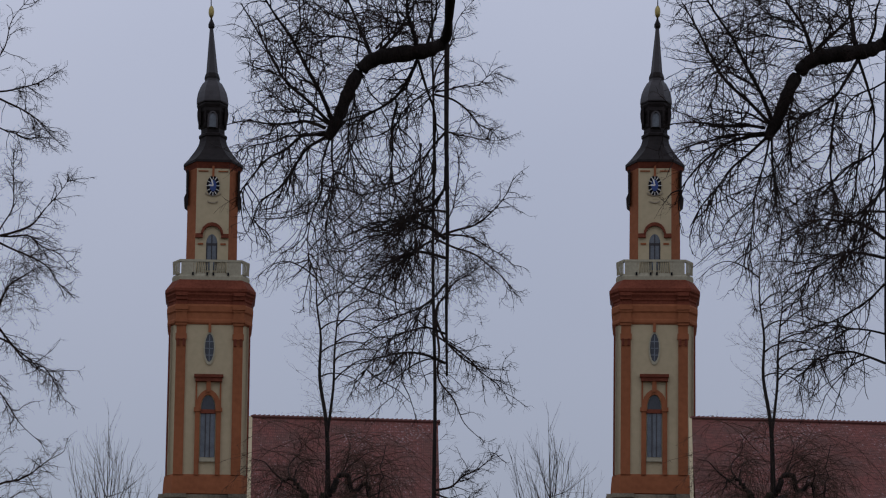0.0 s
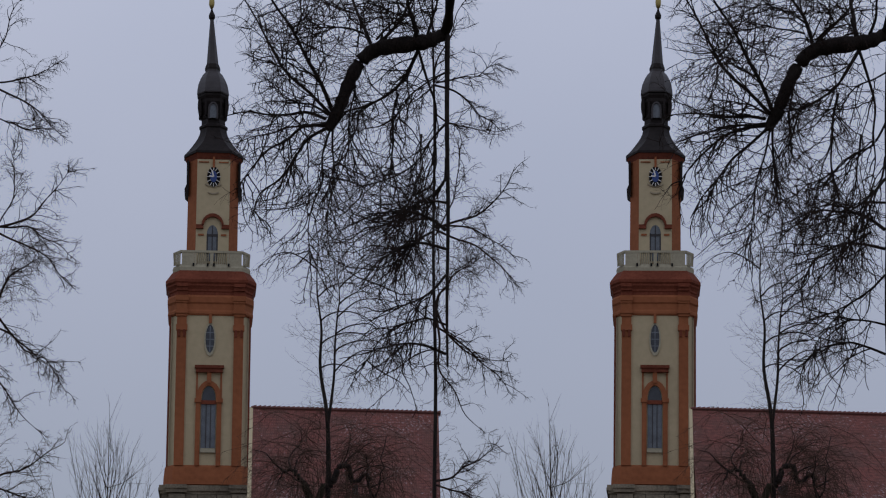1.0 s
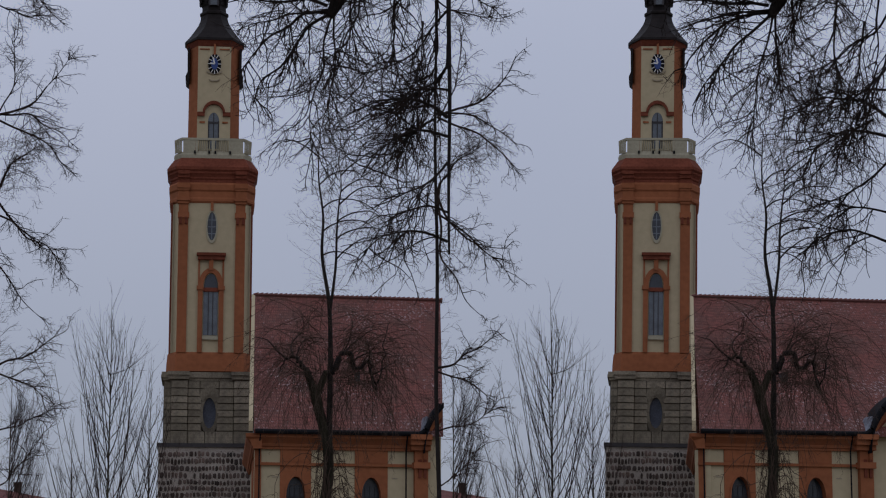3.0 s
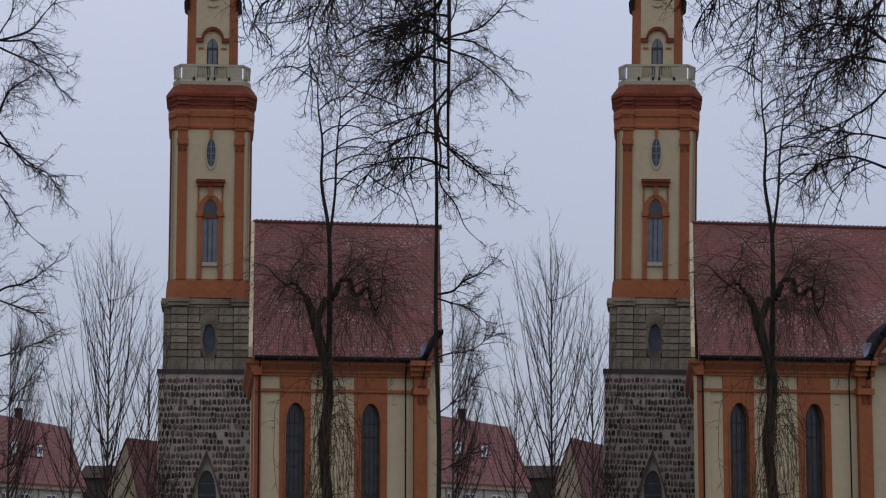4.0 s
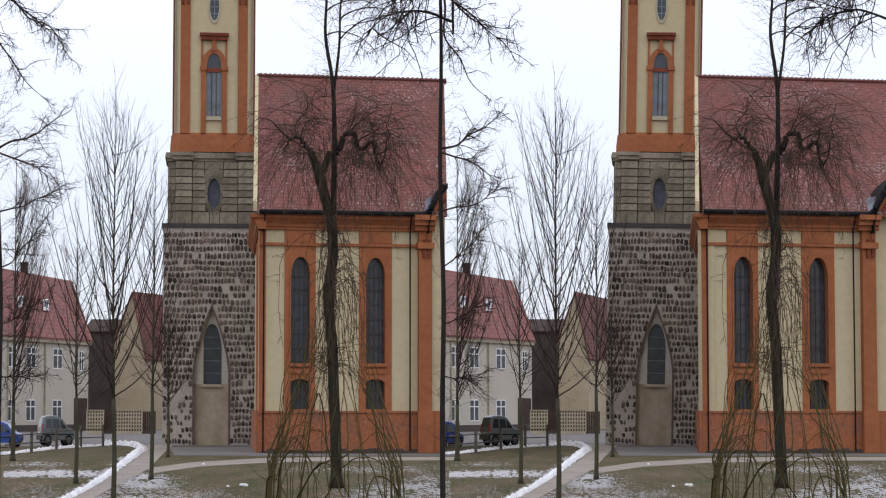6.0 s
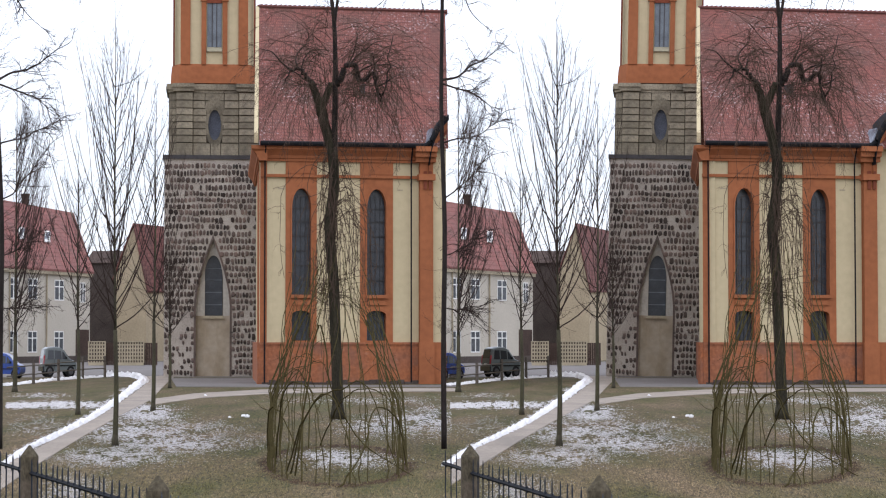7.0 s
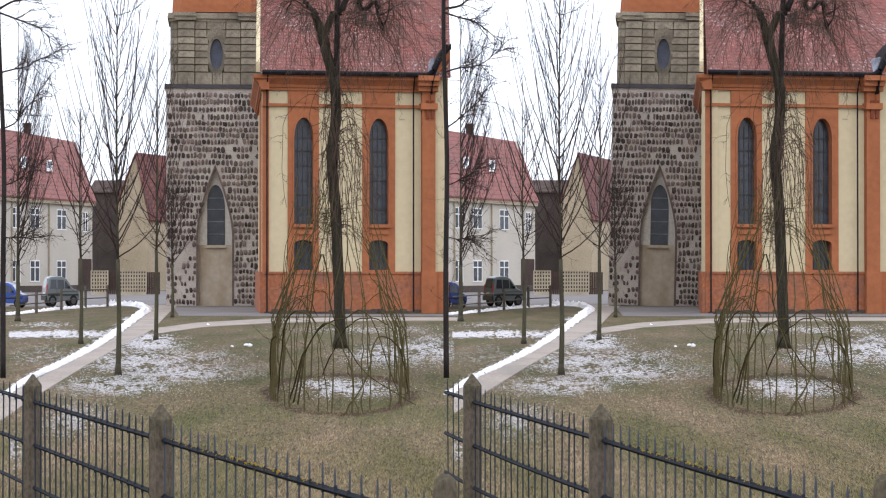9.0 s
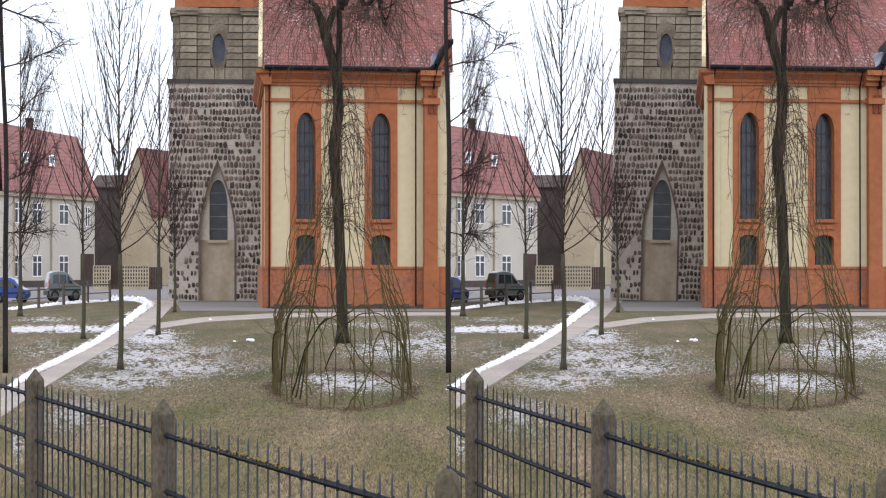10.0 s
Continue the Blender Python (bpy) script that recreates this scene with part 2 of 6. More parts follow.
# ---- mesh helpers ----
class MB:
    """Collects plain geometry for one mesh."""
    def __init__(self):
        self.v, self.f = [], []

    def prism(self, poly, y0, y1):
        n, k = len(poly), len(self.v)
        self.v += [(x, y0, z) for x, z in poly] + [(x, y1, z) for x, z in poly]
        self.f += [tuple(range(k, k + n)), tuple(range(k + 2 * n - 1, k + n - 1, -1))]
        self.f += [(k + i, k + n + i, k + n + (i + 1) % n, k + (i + 1) % n) for i in range(n)]
        return self

    def box(self, x0, x1, y0, y1, z0, z1):
        return self.prism([(x0, z0), (x1, z0), (x1, z1), (x0, z1)], y0, y1)

    def rings(self, rings, cap=True):
        """Joins outlines of equal length, each a list of points."""
        k, n = len(self.v), len(rings[0])
        for r in rings:
            self.v += [tuple(p) for p in r]
        for j in range(len(rings) - 1):
            for i in range(n):
                a, b = k + j * n + i, k + j * n + (i + 1) % n
                self.f.append((a, b, b + n, a + n))
        if cap:
            self.f += [tuple(range(k + n - 1, k - 1, -1)), tuple(range(k + (len(rings) - 1) * n, k + len(rings) * n))]
        return self

    def tube(self, pts, r0, r1, sides=5):
        """A tapering limb along pts."""
        n = len(pts)
        rs = []
        for i, p in enumerate(pts):
            a, b = pts[max(i - 1, 0)], pts[min(i + 1, n - 1)]
            dx, dy, dz = b[0] - a[0], b[1] - a[1], b[2] - a[2]
            q = math.sqrt(dx * dx + dy * dy + dz * dz) or 1
            dx, dy, dz = dx / q, dy / q, dz / q
            if abs(dz) < 0.8:
                ux, uy, uz = -dy, dx, 0.0
            else:
                ux, uy, uz = 0.0, -dz, dy
            q = math.sqrt(ux * ux + uy * uy + uz * uz) or 1
            ux, uy, uz = ux / q, uy / q, uz / q
            wx, wy, wz = dy * uz - dz * uy, dz * ux - dx * uz, dx * uy - dy * ux
            t = i / max(n - 1, 1)
            r = r0 + (r1 - r0) * t if not isinstance(r0, list) else r0[i]
            rs.append([(p[0] + r * (math.cos(c) * ux + math.sin(c) * wx), p[1] + r * (math.cos(c) * uy + math.sin(c) * wy),
                        p[2] + r * (math.cos(c) * uz + math.sin(c) * wz)) for c in (2 * math.pi * j / sides for j in range(sides))])
        return self.rings(rs)

    def mesh(self, name, smooth=False):
        me = bpy.data.meshes.new(name)
        me.from_pydata(self.v, [], self.f)
        me.update()
        if smooth:
            me.polygons.foreach_set("use_smooth", [True] * len(me.polygons))
        return me


def part(name, mb, material, parent, label="", smooth=False, recalc=True):
    me = mb.mesh(name, smooth)
    if recalc and len(me.polygons) < 4000:
        bm = bmesh.new()
        bm.from_mesh(me)
        bmesh.ops.remove_doubles(bm, verts=bm.verts, dist=0.0002)
        bmesh.ops.recalc_face_normals(bm, faces=bm.faces)
        bm.to_mesh(me)
        bm.free()
    me.materials.append(material)
    ob = new(name, me)
    ob.parent = parent
    if label:
        ob["label"] = label
    return ob


def piece(name, me, parent, x, y, z, scale=(1, 1, 1)):
    ob = new(name, me)
    ob.parent = parent
    ob.location, ob.scale = (x, y, z), scale
    return ob


def thing(name, loc, label, category, group="", kind="", rz=0.0, ry=0.0):
    ob = new(name)
    ob.location = loc
    ob.rotation_euler = (0, radians(ry), radians(rz))
    return tagged(ob, label, category, group, kind)


def arch(x0, x1, zs, zt, n=10, point=0.0):
    """The points of an arch from (x1, zs) over the top zt to (x0, zs)."""
    c, w = (x0 + x1) / 2, (x1 - x0) / 2
    res = []
    for i in range(n + 1):
        a = math.pi * i / n
        s = math.sin(a) if not point else (1 - abs(math.cos(a))) ** 0.62 if point == 1 else math.sin(a)
        res.append((c + w * math.cos(a), zs + (zt - zs) * s))
    return res


def opening(x0, x1, zb, zs, zt, n=10, point=0.0):
    return [(x0, zb), (x1, zb)] + arch(x0, x1, zs, zt, n, point)


def holed(mb, X0, X1, Z0, Z1, x0, x1, zb, zs, zt, y0, y1, n=10, point=0.0):
    """A wall panel with an arched opening right through it."""
    mb.box(X0, x0, y0, y1, Z0, Z1)
    mb.box(x1, X1, y0, y1, Z0, Z1)
    if zb > Z0:
        mb.box(x0, x1, y0, y1, Z0, zb)
    pts = arch(x0, x1, zs, zt, n, point)
    for a, b in zip(pts, pts[1:]):
        mb.prism([b, a, (a[0], Z1), (b[0], Z1)], y0, y1)
    return mb


def frame_arch(mb, x0, x1, zb, zs, zt, w, y0, y1, n=10, point=0.0, k=1.0):
    """A surround of width w round an arched opening."""
    i = [(x0, zb)] + arch(x0, x1, zs, zt, n, point)[::-1] + [(x1, zb)]
    o = [(x0 - w, zb)] + arch(x0 - w, x1 + w, zs, zt + w * k, n, point)[::-1] + [(x1 + w, zb)]
    for a, b, c, d in zip(i, i[1:], o[1:], o):
        mb.prism([a, b, c, d], y0, y1)
    return mb


SIDE = -1


def ground(x, y):
    """The ground point at sideways plan unit x of one green and dip y of the level view."""
    d = F * H / (y - 470)
    return ((x - 392 + SIDE * 392) / F * d, d, 0.0)


def at(x, v, d):
    """A point d metres ahead at sideways plan unit x of one green and rise v over the horizon."""
    e = v / F
    return ((x - 392 + SIDE * 392) / F * d / math.cos(e), d, H + d * math.tan(e))


def zv(v, d):
    return H + d * math.tan(v / F)


# ---- the tower ----
def octa(cx, hx, cut, cy, z):
    """A square outline with cut corners; cy is its front."""
    a, c = hx, hx * cut
    e = a - min(2 * (a - c), 0.85 * a)
    return [(cx - c, cy - a, z), (cx + c, cy - a, z), (cx + a, cy - e, z), (cx + a, cy + e, z),
            (cx + c, cy + a, z), (cx - c, cy + a, z), (cx - a, cy + e, z), (cx - a, cy - e, z)]


def build_tower():
    D = 148.0
    k = D / F
    x0 = ((364.5 if SIDE < 0 else 362) - 392 + SIDE * 392) / F * D
    off = [0.0]
    root = thing("church_tower", (x0, D, 0), "tall church tower, fieldstone base, cream and terracotta shaft, slate spire",
                 "church tower", "twin church towers", ry=0.0 if SIDE < 0 else 1.3, rz=-math.degrees(math.atan2(x0, D)))

    def w(px, v=0):
        return px * k * (1 + off[0] / D) / math.cos(v / F)

    def z(v):
        return zv(v, D + off[0])
    hb = w(87)
    # fieldstone storey
    m = MB().box(-hb, hb, 0.9, 2 * hb, 0, z(326))
    holed(m, -hb, hb, 0, z(326), -w(31), w(29), 0, z(60), z(180), 0, 0.9, 12, 1)
    body = part("stone_storey", m, MORTAR, root, "mortared fieldstone storey")
    rng = random.Random(11)

    def stone(mb, cx, cz, a, b, y1=0.0):
        """One split stone: a rounded uneven outline with a domed face."""
        n, kk = 9, len(mb.v)
        o = []
        for i in range(n):
            q = 2 * math.pi * i / n + 0.3
            c_, s_ = math.cos(q), math.sin(q)
            e = (abs(c_) ** 3 + abs(s_) ** 3) ** (-1 / 3) * rng.uniform(0.78, 1.1)
            o.append((a * c_ * e, b * s_ * e))
        d1 = -rng.uniform(0.04, 0.085)
        mb.v += [(cx + p, y1 + 0.02, cz + q) for p, q in o] + [(cx + p * 0.9, y1 + d1 * 0.7, cz + q * 0.9) for p, q in o] + [(cx + p * 0.6, y1 + d1, cz + q * 0.6) for p, q in o]
        for r in (0, n):
            mb.f += [(kk + r + i, kk + r + (i + 1) % n, kk + r + n + (i + 1) % n, kk + r + n + i) for i in range(n)]
        mb.f.append(tuple(range(kk + 2 * n, kk + 3 * n)))
        return mb
    kinds = []
    for _ in range(14):
        me = stone(MB(), 0, 0, 0.5, 0.5).mesh("fieldstone")
        me.materials.append(FIELD_SINGLE)
        kinds.append(me)
    m = MB()
    zz, singles = 0.06, 0
    while zz < z(320) - 0.2:
        h = rng.uniform(0.37, 0.50) if zz > 1.5 else rng.uniform(0.3, 0.55)
        x = -hb + rng.uniform(0, 0.08)
        while x < hb - 0.1:
            ww = rng.choice((rng.uniform(0.17, 0.26), rng.uniform(0.22, 0.36)))
            cx, cz = x + ww / 2, zz + h / 2 + rng.uniform(-0.03, 0.03) + 0.03 * math.sin(x * 1.3 + zz * 3)
            v_here = math.atan((cz - H) / D) * F
            inside = abs(cx + w(1)) < w(34) and (cz < z(60) or abs(cx + w(1)) < w(35) * max(0, 1 - ((v_here - 60) / 132.0)) ** 0.68)
            patch = cx < -w(18) and cz < 3.6 and rng.random() < 0.3
            if not inside and not patch and rng.random() < 0.96 and x + ww < hb:
                a, b = ww / 2 * rng.uniform(0.80, 0.98), h / 2 * rng.uniform(0.74, 0.94)
                if cz < z(150) and singles < 290:
                    singles += 1
                    ob = piece("fieldstone", rng.choice(kinds), body, cx, 0, cz, (2 * a, 1, 2 * b))
                    ob.rotation_euler = (0, rng.uniform(-0.12, 0.12), 0)
                else:
                    stone(m, cx, cz, a, b)
                if rng.random() < 0.25:
                    stone(m, x + ww * rng.uniform(-0.05, 0.05), zz + h * rng.choice((0.02, 0.5, 0.98)), rng.uniform(0.025, 0.045), rng.uniform(0.03, 0.06))
            x += ww * rng.uniform(0.96, 1.06)
        zz += h
    st = part("fieldstone_walling", m, FIELD, body, "brown and grey split fieldstones in courses", recalc=False)
    st["kind"] = "stuff"
    m = MB().box(-hb - 0.12, hb + 0.12, -0.12, 2 * hb, z(322), z(329))
    part("ledge", m, SLATE_GREY, root)
    # walled-up pointed portal with a lancet
    m = MB()
    up_, n_ = MB(), 30
    for i in range(n_):
        a, b = -w(31) + w(60) * i / n_, -w(31) + w(60) * (i + 1) / n_
        hi_ = lambda x: z(60) + (z(180) - z(60)) * max(0, 1 - abs(x + w(1)) / w(30)) ** 0.62
        lo_ = lambda x: z(112) + (z(152) - z(112)) * math.sqrt(max(0, 1 - (x / w(16)) ** 2))
        m.box(a, b, 0.35, 0.75, 0, z(45))
        inn = abs((a + b) / 2) < w(16)
        la, lb = (lo_(a), lo_(b)) if inn else (z(45), z(45))
        up_.prism([(a, la), (b, lb), (b, max(hi_(b), lb + 0.02)), (a, max(hi_(a), la + 0.02))], 0.33, 0.75)
    part("portal_infill", m, RENDERED, root, "stained tan plaster filling of a portal")
    part("window_reveal", up_, PORTAL_PALE, root, "pale plaster round the lancet")
    lw = part("lancet_window", MB().prism(opening(-w(15.5), w(16), z(45), z(112), z(152)), 0.66, 0.7), GLASS, root, "tall arched window of dark leaded glass")
    for vv in (64, 86, 108, 128):
        part("glazing_bar", MB().box(-w(15), w(15.5), 0.62, 0.66, z(vv), z(vv) + 0.05), GLASS_PALE, lw)
    part("sill", MB().box(-w(18), w(18), 0.2, 0.66, z(40), z(45)), CONCRETE, root)
    m = MB()
    frame_arch(m, -w(31), w(29), 0, z(60), z(180), w(3.5), -0.05, 0.3, 14, 1, 2.2)
    part("portal_jamb", m, FIELD, root, "dark stone portal edge")
    # sandstone storey
    hg = w(80, 390)
    m = MB()
    holed(m, -hg, hg, z(329), z(450), -w(11), w(13), z(346), z(384), z(411), 0.75, 1.2)
    m.box(-hg, hg, 1.2, 2 * hb - 0.5, z(329), z(450))
    ash = part("sandstone_storey", m, JOINT, root)
    rows = [329, 352, 365, 377, 389, 401, 413, 427, 441]
    blk = MB().rings([[(0.005, 0.3, 0.01), (0.995, 0.3, 0.01), (0.995, 0.3, 0.99), (0.005, 0.3, 0.99)], [(0.005, 0.09, 0.01), (0.995, 0.09, 0.01), (0.995, 0.09, 0.99), (0.005, 0.09, 0.99)],
                      [(0.02, 0, 0.05), (0.98, 0, 0.05), (0.98, 0, 0.95), (0.02, 0, 0.95)]]).mesh("block")
    blk.materials.append(ASHLAR)
    for a, b in zip(rows, rows[1:]):
        if a >= 345 and b < 415:
            cuts = [-79, -67, -37, -13, 14, 44, 74, 79]
        elif a < 345:
            cuts = [-79, -67, -37, -6, 12, 44, 74, 79]
        else:
            cuts = [-79, -67, -37, -16, 18, 44, 74, 79]
        for s0, s1 in zip(cuts, cuts[1:]):
            if s0 >= -13 and s1 <= 14 and a >= 345 and b < 415:
                continue
            proud = 0.32 if s0 in (-67, 44) else 0.12 if s0 not in (-79, 74) else 0.02
            piece("block", blk, ash, w(s0, 390), 0.75 - proud - rng.uniform(0, 0.03), z(a) + 0.01, (w(s1 - s0, 390) - 0.015, 1, z(b) - z(a) - 0.02))
    # fluted shell over the oval window
    fan = MB()
    for i in range(11):
        q0, q1 = math.pi * (0.2 + 0.6 * i / 11), math.pi * (0.2 + 0.6 * (i + 0.85) / 11)
        pts = [(w(1) + w(14) * math.cos(q), z(385) + (z(415) - z(385)) * math.sin(q)) for q in (q0, q1)] + [(w(1) + w(23) * math.cos(q), z(385) + (z(433) - z(385)) * math.sin(q)) for q in (q1, q0)]
        fan.prism(pts, 0.58, 0.9)
    part("shell_ornament", fan, ASHLAR, root, "fluted sandstone shell over the oval window")
    ring = [(math.cos(2 * math.pi * i / 24), math.sin(2 * math.pi * i / 24)) for i in range(24)]
    o1 = [(w(1) + w(11.5) * c, z(384) + (z(411) - z(384)) * q) for c, q in ring]
    o2 = [(w(1) + w(16.5) * c, z(384) + (z(424) - z(384)) * q) for c, q in ring]
    stn = MB()
    for i in range(24):
        nx_ = (i + 1) % 24
        stn.prism([o1[i], o1[nx_], o2[nx_], o2[i]], 0.60 if i % 2 else 0.63, 0.95)
    part("window_surround", stn, ASHLAR, root, "ring of sandstone voussoirs")
    part("oval_lower_window", MB().prism(o1, 0.86, 0.9), GLASS_REFLECT, root)
    m = MB()
    for a, b, h2 in ((441, 446, 82), (446, 451, 85), (451, 456, 84)):
        m.box(-w(h2, 450), w(h2, 450), 0.62 - w(h2 - 82), 2 * hb - 0.4, z(a), z(b))
    for a_, b_ in ((-70, -35), (42, 77)):
        m.box(w(a_, 450) - 0.08, w(b_, 450), 0.34, 1.0, z(443), z(450)).box(w(a_, 450) - 0.12, w(b_, 450), 0.24, 1.0, z(450), z(456.5))
    part("storey_cornice", m, ASHLAR, root, "weathered sandstone cornice")
    # cut-cornered shaft
    off[0] = 0.7
    cyc = hb + 0.4

    def band(hx, v, cut=0.80, dx=0.0):
        return octa(w(dx, v), w(hx, v), cut, cyc, z(v))
    m = MB().rings([band(77, 456), band(76.5, 470), band(75, 486), band(73.5, 490)])
    part("skirt", m, ORANGE, root, "terracotta rendered skirting band")
    m = MB().rings([band(72.5, 490), band(72.5, 756)])
    shaft = part("shaft", m, CREAM, root, "cream rendered shaft")
    fy = cyc - w(72.5, 620)
    for s in (-1, 1):
        m = MB().box(s * w(50.5, 620) - w(8.5, 620), s * w(50.5, 620) + w(8.5, 620), fy - 0.14, fy + 0.3, z(489), z(756))
        m.box(s * w(50.5, 620) - w(10, 620), s * w(50.5, 620) + w(10, 620), fy - 0.22, fy + 0.3, z(727), z(737))
        pil = part("pilaster", m, ORANGE, root, "terracotta pilaster")
        for q in (-5, 5):
            part("drop", MB().box(s * w(50.5, 620) + w(q - 2, 620), s * w(50.5, 620) + w(q + 2, 620), fy - 0.28, fy - 0.13, z(716), z(728)), RUST, pil)
        m = MB().box(s * w(71, 620) - w(1.6), s * w(71, 620) + w(1.6), cyc - w(60, 620), cyc - w(55, 620), z(489), z(756))
        part("corner_strip", m, RUST, root)
    # tall window with hood
    m = MB()
    m.box(-w(23), -w(14.5), fy - 0.16, fy + 0.2, z(489), z(606))
    m.box(w(14.5), w(23), fy - 0.16, fy + 0.2, z(489), z(606))
    frame_arch(m, -w(13.5), w(13.5), z(606), z(606), z(630), w(9), fy - 0.18, fy + 0.2)
    m.box(-w(25), -w(13), fy - 0.24, fy + 0.1, z(600), z(607))
    m.box(w(13), w(25), fy - 0.24, fy + 0.1, z(600), z(607))
    m.box(-w(4), w(4), fy - 0.26, fy + 0.1, z(634), z(655))
    m.box(-w(23), -w(20), fy - 0.1, fy + 0.1, z(606), z(655))
    m.box(w(20), w(23), fy - 0.1, fy + 0.1, z(606), z(655))
    win = part("belfry_window", m, ORANGE, root, "terracotta window surround")
    part("louvre", MB().box(-w(12), w(12), fy - 0.03, fy + 0.1, z(520), z(598)), GLASS_PALE, win, "pale blue-grey shutter")
    for q in (-12, -4, 4, 12):
        part("bar", MB().box(w(q) - 0.03, w(q) + 0.03, fy - 0.06, fy - 0.02, z(520), z(598)), GLASS_PALE if abs(q) == 12 else SLATE_GREY, win)
    part("fanlight", MB().prism(opening(-w(12), w(12), z(603), z(606), z(629)), fy - 0.05, fy + 0.1), GLASS, win, "dark fanlight")
    part("transom", MB().box(-w(13.5), w(13.5), fy - 0.12, fy + 0.1, z(597), z(604)), RUST, win)
    part("sill", MB().box(-w(13.5), w(13.5), fy - 0.16, fy + 0.1, z(512), z(519)), CREAM_PALE, win)
    m = MB().box(-w(26), w(26), fy - 0.42, fy + 0.1, z(660), z(665)).box(-w(24), w(24), fy - 0.32, fy + 0.1, z(653), z(660))
    part("hood", m, RUST, win, "dark projecting hood mould")
    # oval window
    def oval(cx, cz, rx, rz, n=18):
        return [(cx + rx * math.cos(2 * math.pi * i / n), cz + rz * math.sin(2 * math.pi * i / n)) for i in range(n)]
    o = oval(0, z(713), w(8), z(738) - z(713))
    part("oval_window", MB().prism(o, fy - 0.03, fy + 0.1), GLASS, root, "upright oval window")
    m = MB()
    o2 = oval(0, z(712), w(10.5), z(741.5) - z(712))
    for i in range(18):
        j = (i + 1) % 18
        m.prism([o[i], o[j], o2[j], o2[i]], fy - 0.09, fy + 0.1)
    ow = part("oval_frame", m, CREAM_PALE, root)
    part("keystone", MB().box(-w(2.5), w(2.5), fy - 0.16, fy + 0.1, z(740), z(756)), ORANGE, root)
    part("mullion", MB().box(-0.03, 0.03, fy - 0.05, fy, z(690), z(736)), GLASS_PALE, ow)
    for vv in (700, 712, 724):
        part("glazing_bar", MB().box(-w(7), w(7), fy - 0.045, fy, z(vv) - 0.03, z(vv) + 0.03), GLASS_PALE, ow)
    # entablature, cornice, parapet
    part("entablature", MB().rings([band(73.5, 754), band(75.5, 757), band(75.5, 761), band(74.5, 764), band(74.5, 774), band(76.5, 777), band(76.5, 786),
                                    band(74, 790)]), ORANGE, root, "terracotta entablature")
    for s in (-1, 1):
        m = MB()
        for a, b, p_, q_ in ((752, 757, 0.22, 10), (757, 762, 0.30, 11.5), (762, 775, 0.24, 9.5), (775, 779, 0.30, 10.5), (779, 788, 0.36, 11.5)):
            m.box(s * w(50.5, 770) - w(q_, 770), s * w(50.5, 770) + w(q_, 770), fy - p_, fy + 0.3, z(a), z(b))
        part("capital", m, ORANGE, root)
    part("cornice", MB().rings([band(72.5, 786), band(73, 795), band(74.5, 797), band(74.5, 800), band(76, 803), band(78, 806), band(78, 809), band(80.5, 812), band(80.5, 817),
                                band(76, 824), band(69, 834)]), RUST, root, "dark rust-red cornice")
    for s in (-1, 1):
        m = MB()
        for a, b, p_ in ((788, 797, 0.2), (797, 803, 0.34), (803, 809, 0.46)):
            m.box(s * w(50.5, 800) - w(10, 800), s * w(50.5, 800) + w(10, 800), fy - p_, fy + 0.3, z(a), z(b))
        part("cornice_ressault", m, RUST, root)
    m = MB().rings([band(68.5, 833), band(69, 840), band(68, 843), band(67, 845)])
    part("parapet_base", m, CREAM_PALE, root)
    py = cyc - w(68, 850)
    m = MB().box(-w(31, 850), -w(27, 850), py, py + 0.35, z(840), z(869)).box(w(27, 850), w(31, 850), py, py + 0.35, z(840), z(869)).box(-w(3), w(3), py, py + 0.35, z(840), z(869))
    m.rings([octa(0, w(68.5, 868), 0.8, cyc, z(866)), octa(0, w(68.5, 868), 0.8, cyc, z(870)), octa(0, w(64, 868), 0.8, cyc, z(870)), octa(0, w(64, 868), 0.8, cyc, z(866))], cap=False)
    for s in (-1, 1):
        m.box(s * w(43) - w(11), s * w(43) + w(11), py, py + 0.3, z(840), z(868))
    par = part("parapet", m, CREAM_PALE, root, "pale stone balustrade")
    bal = MB().tube([(0, 0, 0), (0, 0, 0.3), (0, 0, 0.6), (0, 0, 1)], 0.5, 0.5, 6).mesh("baluster")
    bal.materials.append(CREAM_PALE)
    for q in (-24, -20.5, -17, -13.5, -10, -6.5, 6.5, 10, 13.5, 17, 20.5, 24):
        piece("baluster", bal, par, w(q, 850), py + 0.15, z(844), (0.09, 0.09, z(867) - z(844)))
    part("lower_panel", MB().box(-w(27), w(27), py + 0.02, py + 0.25, z(840), z(847)), CREAM_PALE, par)
    for q in (-32, -7, 4, 30):
        part("spout", MB().box(w(q, 850) - 0.06, w(q, 850) + 0.06, py - 0.12, py, z(842), z(847)), BLACK, par)
    for s in (-1, 1):
        for i in range(5):
            f2 = (i + 0.5) / 5
            piece("baluster", bal, par, s * (w(55, 850) + f2 * w(12.5, 850)), py + f2 * w(12.5, 850) + 0.1, z(844), (0.1, 0.1, z(867) - z(844)))
    # clock storey
    off[0] = 2.0
    hu = w(45, 950)
    ucut = 0.66
    m = MB().rings([octa(0, hu, ucut, cyc, z(843)), octa(0, hu * 0.985, ucut, cyc, z(1030))])
    up = part("clock_storey", m, ORANGE, root, "terracotta upper storey")
    uy = cyc - hu
    m = MB()
    holed(m, -w(29, 950), w(29, 950), z(845), z(1028), -w(10, 900), w(10, 900), z(848), z(895), z(912), uy - 0.08, uy + 0.25)
    part("front_panel", m, CREAM, root, "cream plaster panel")
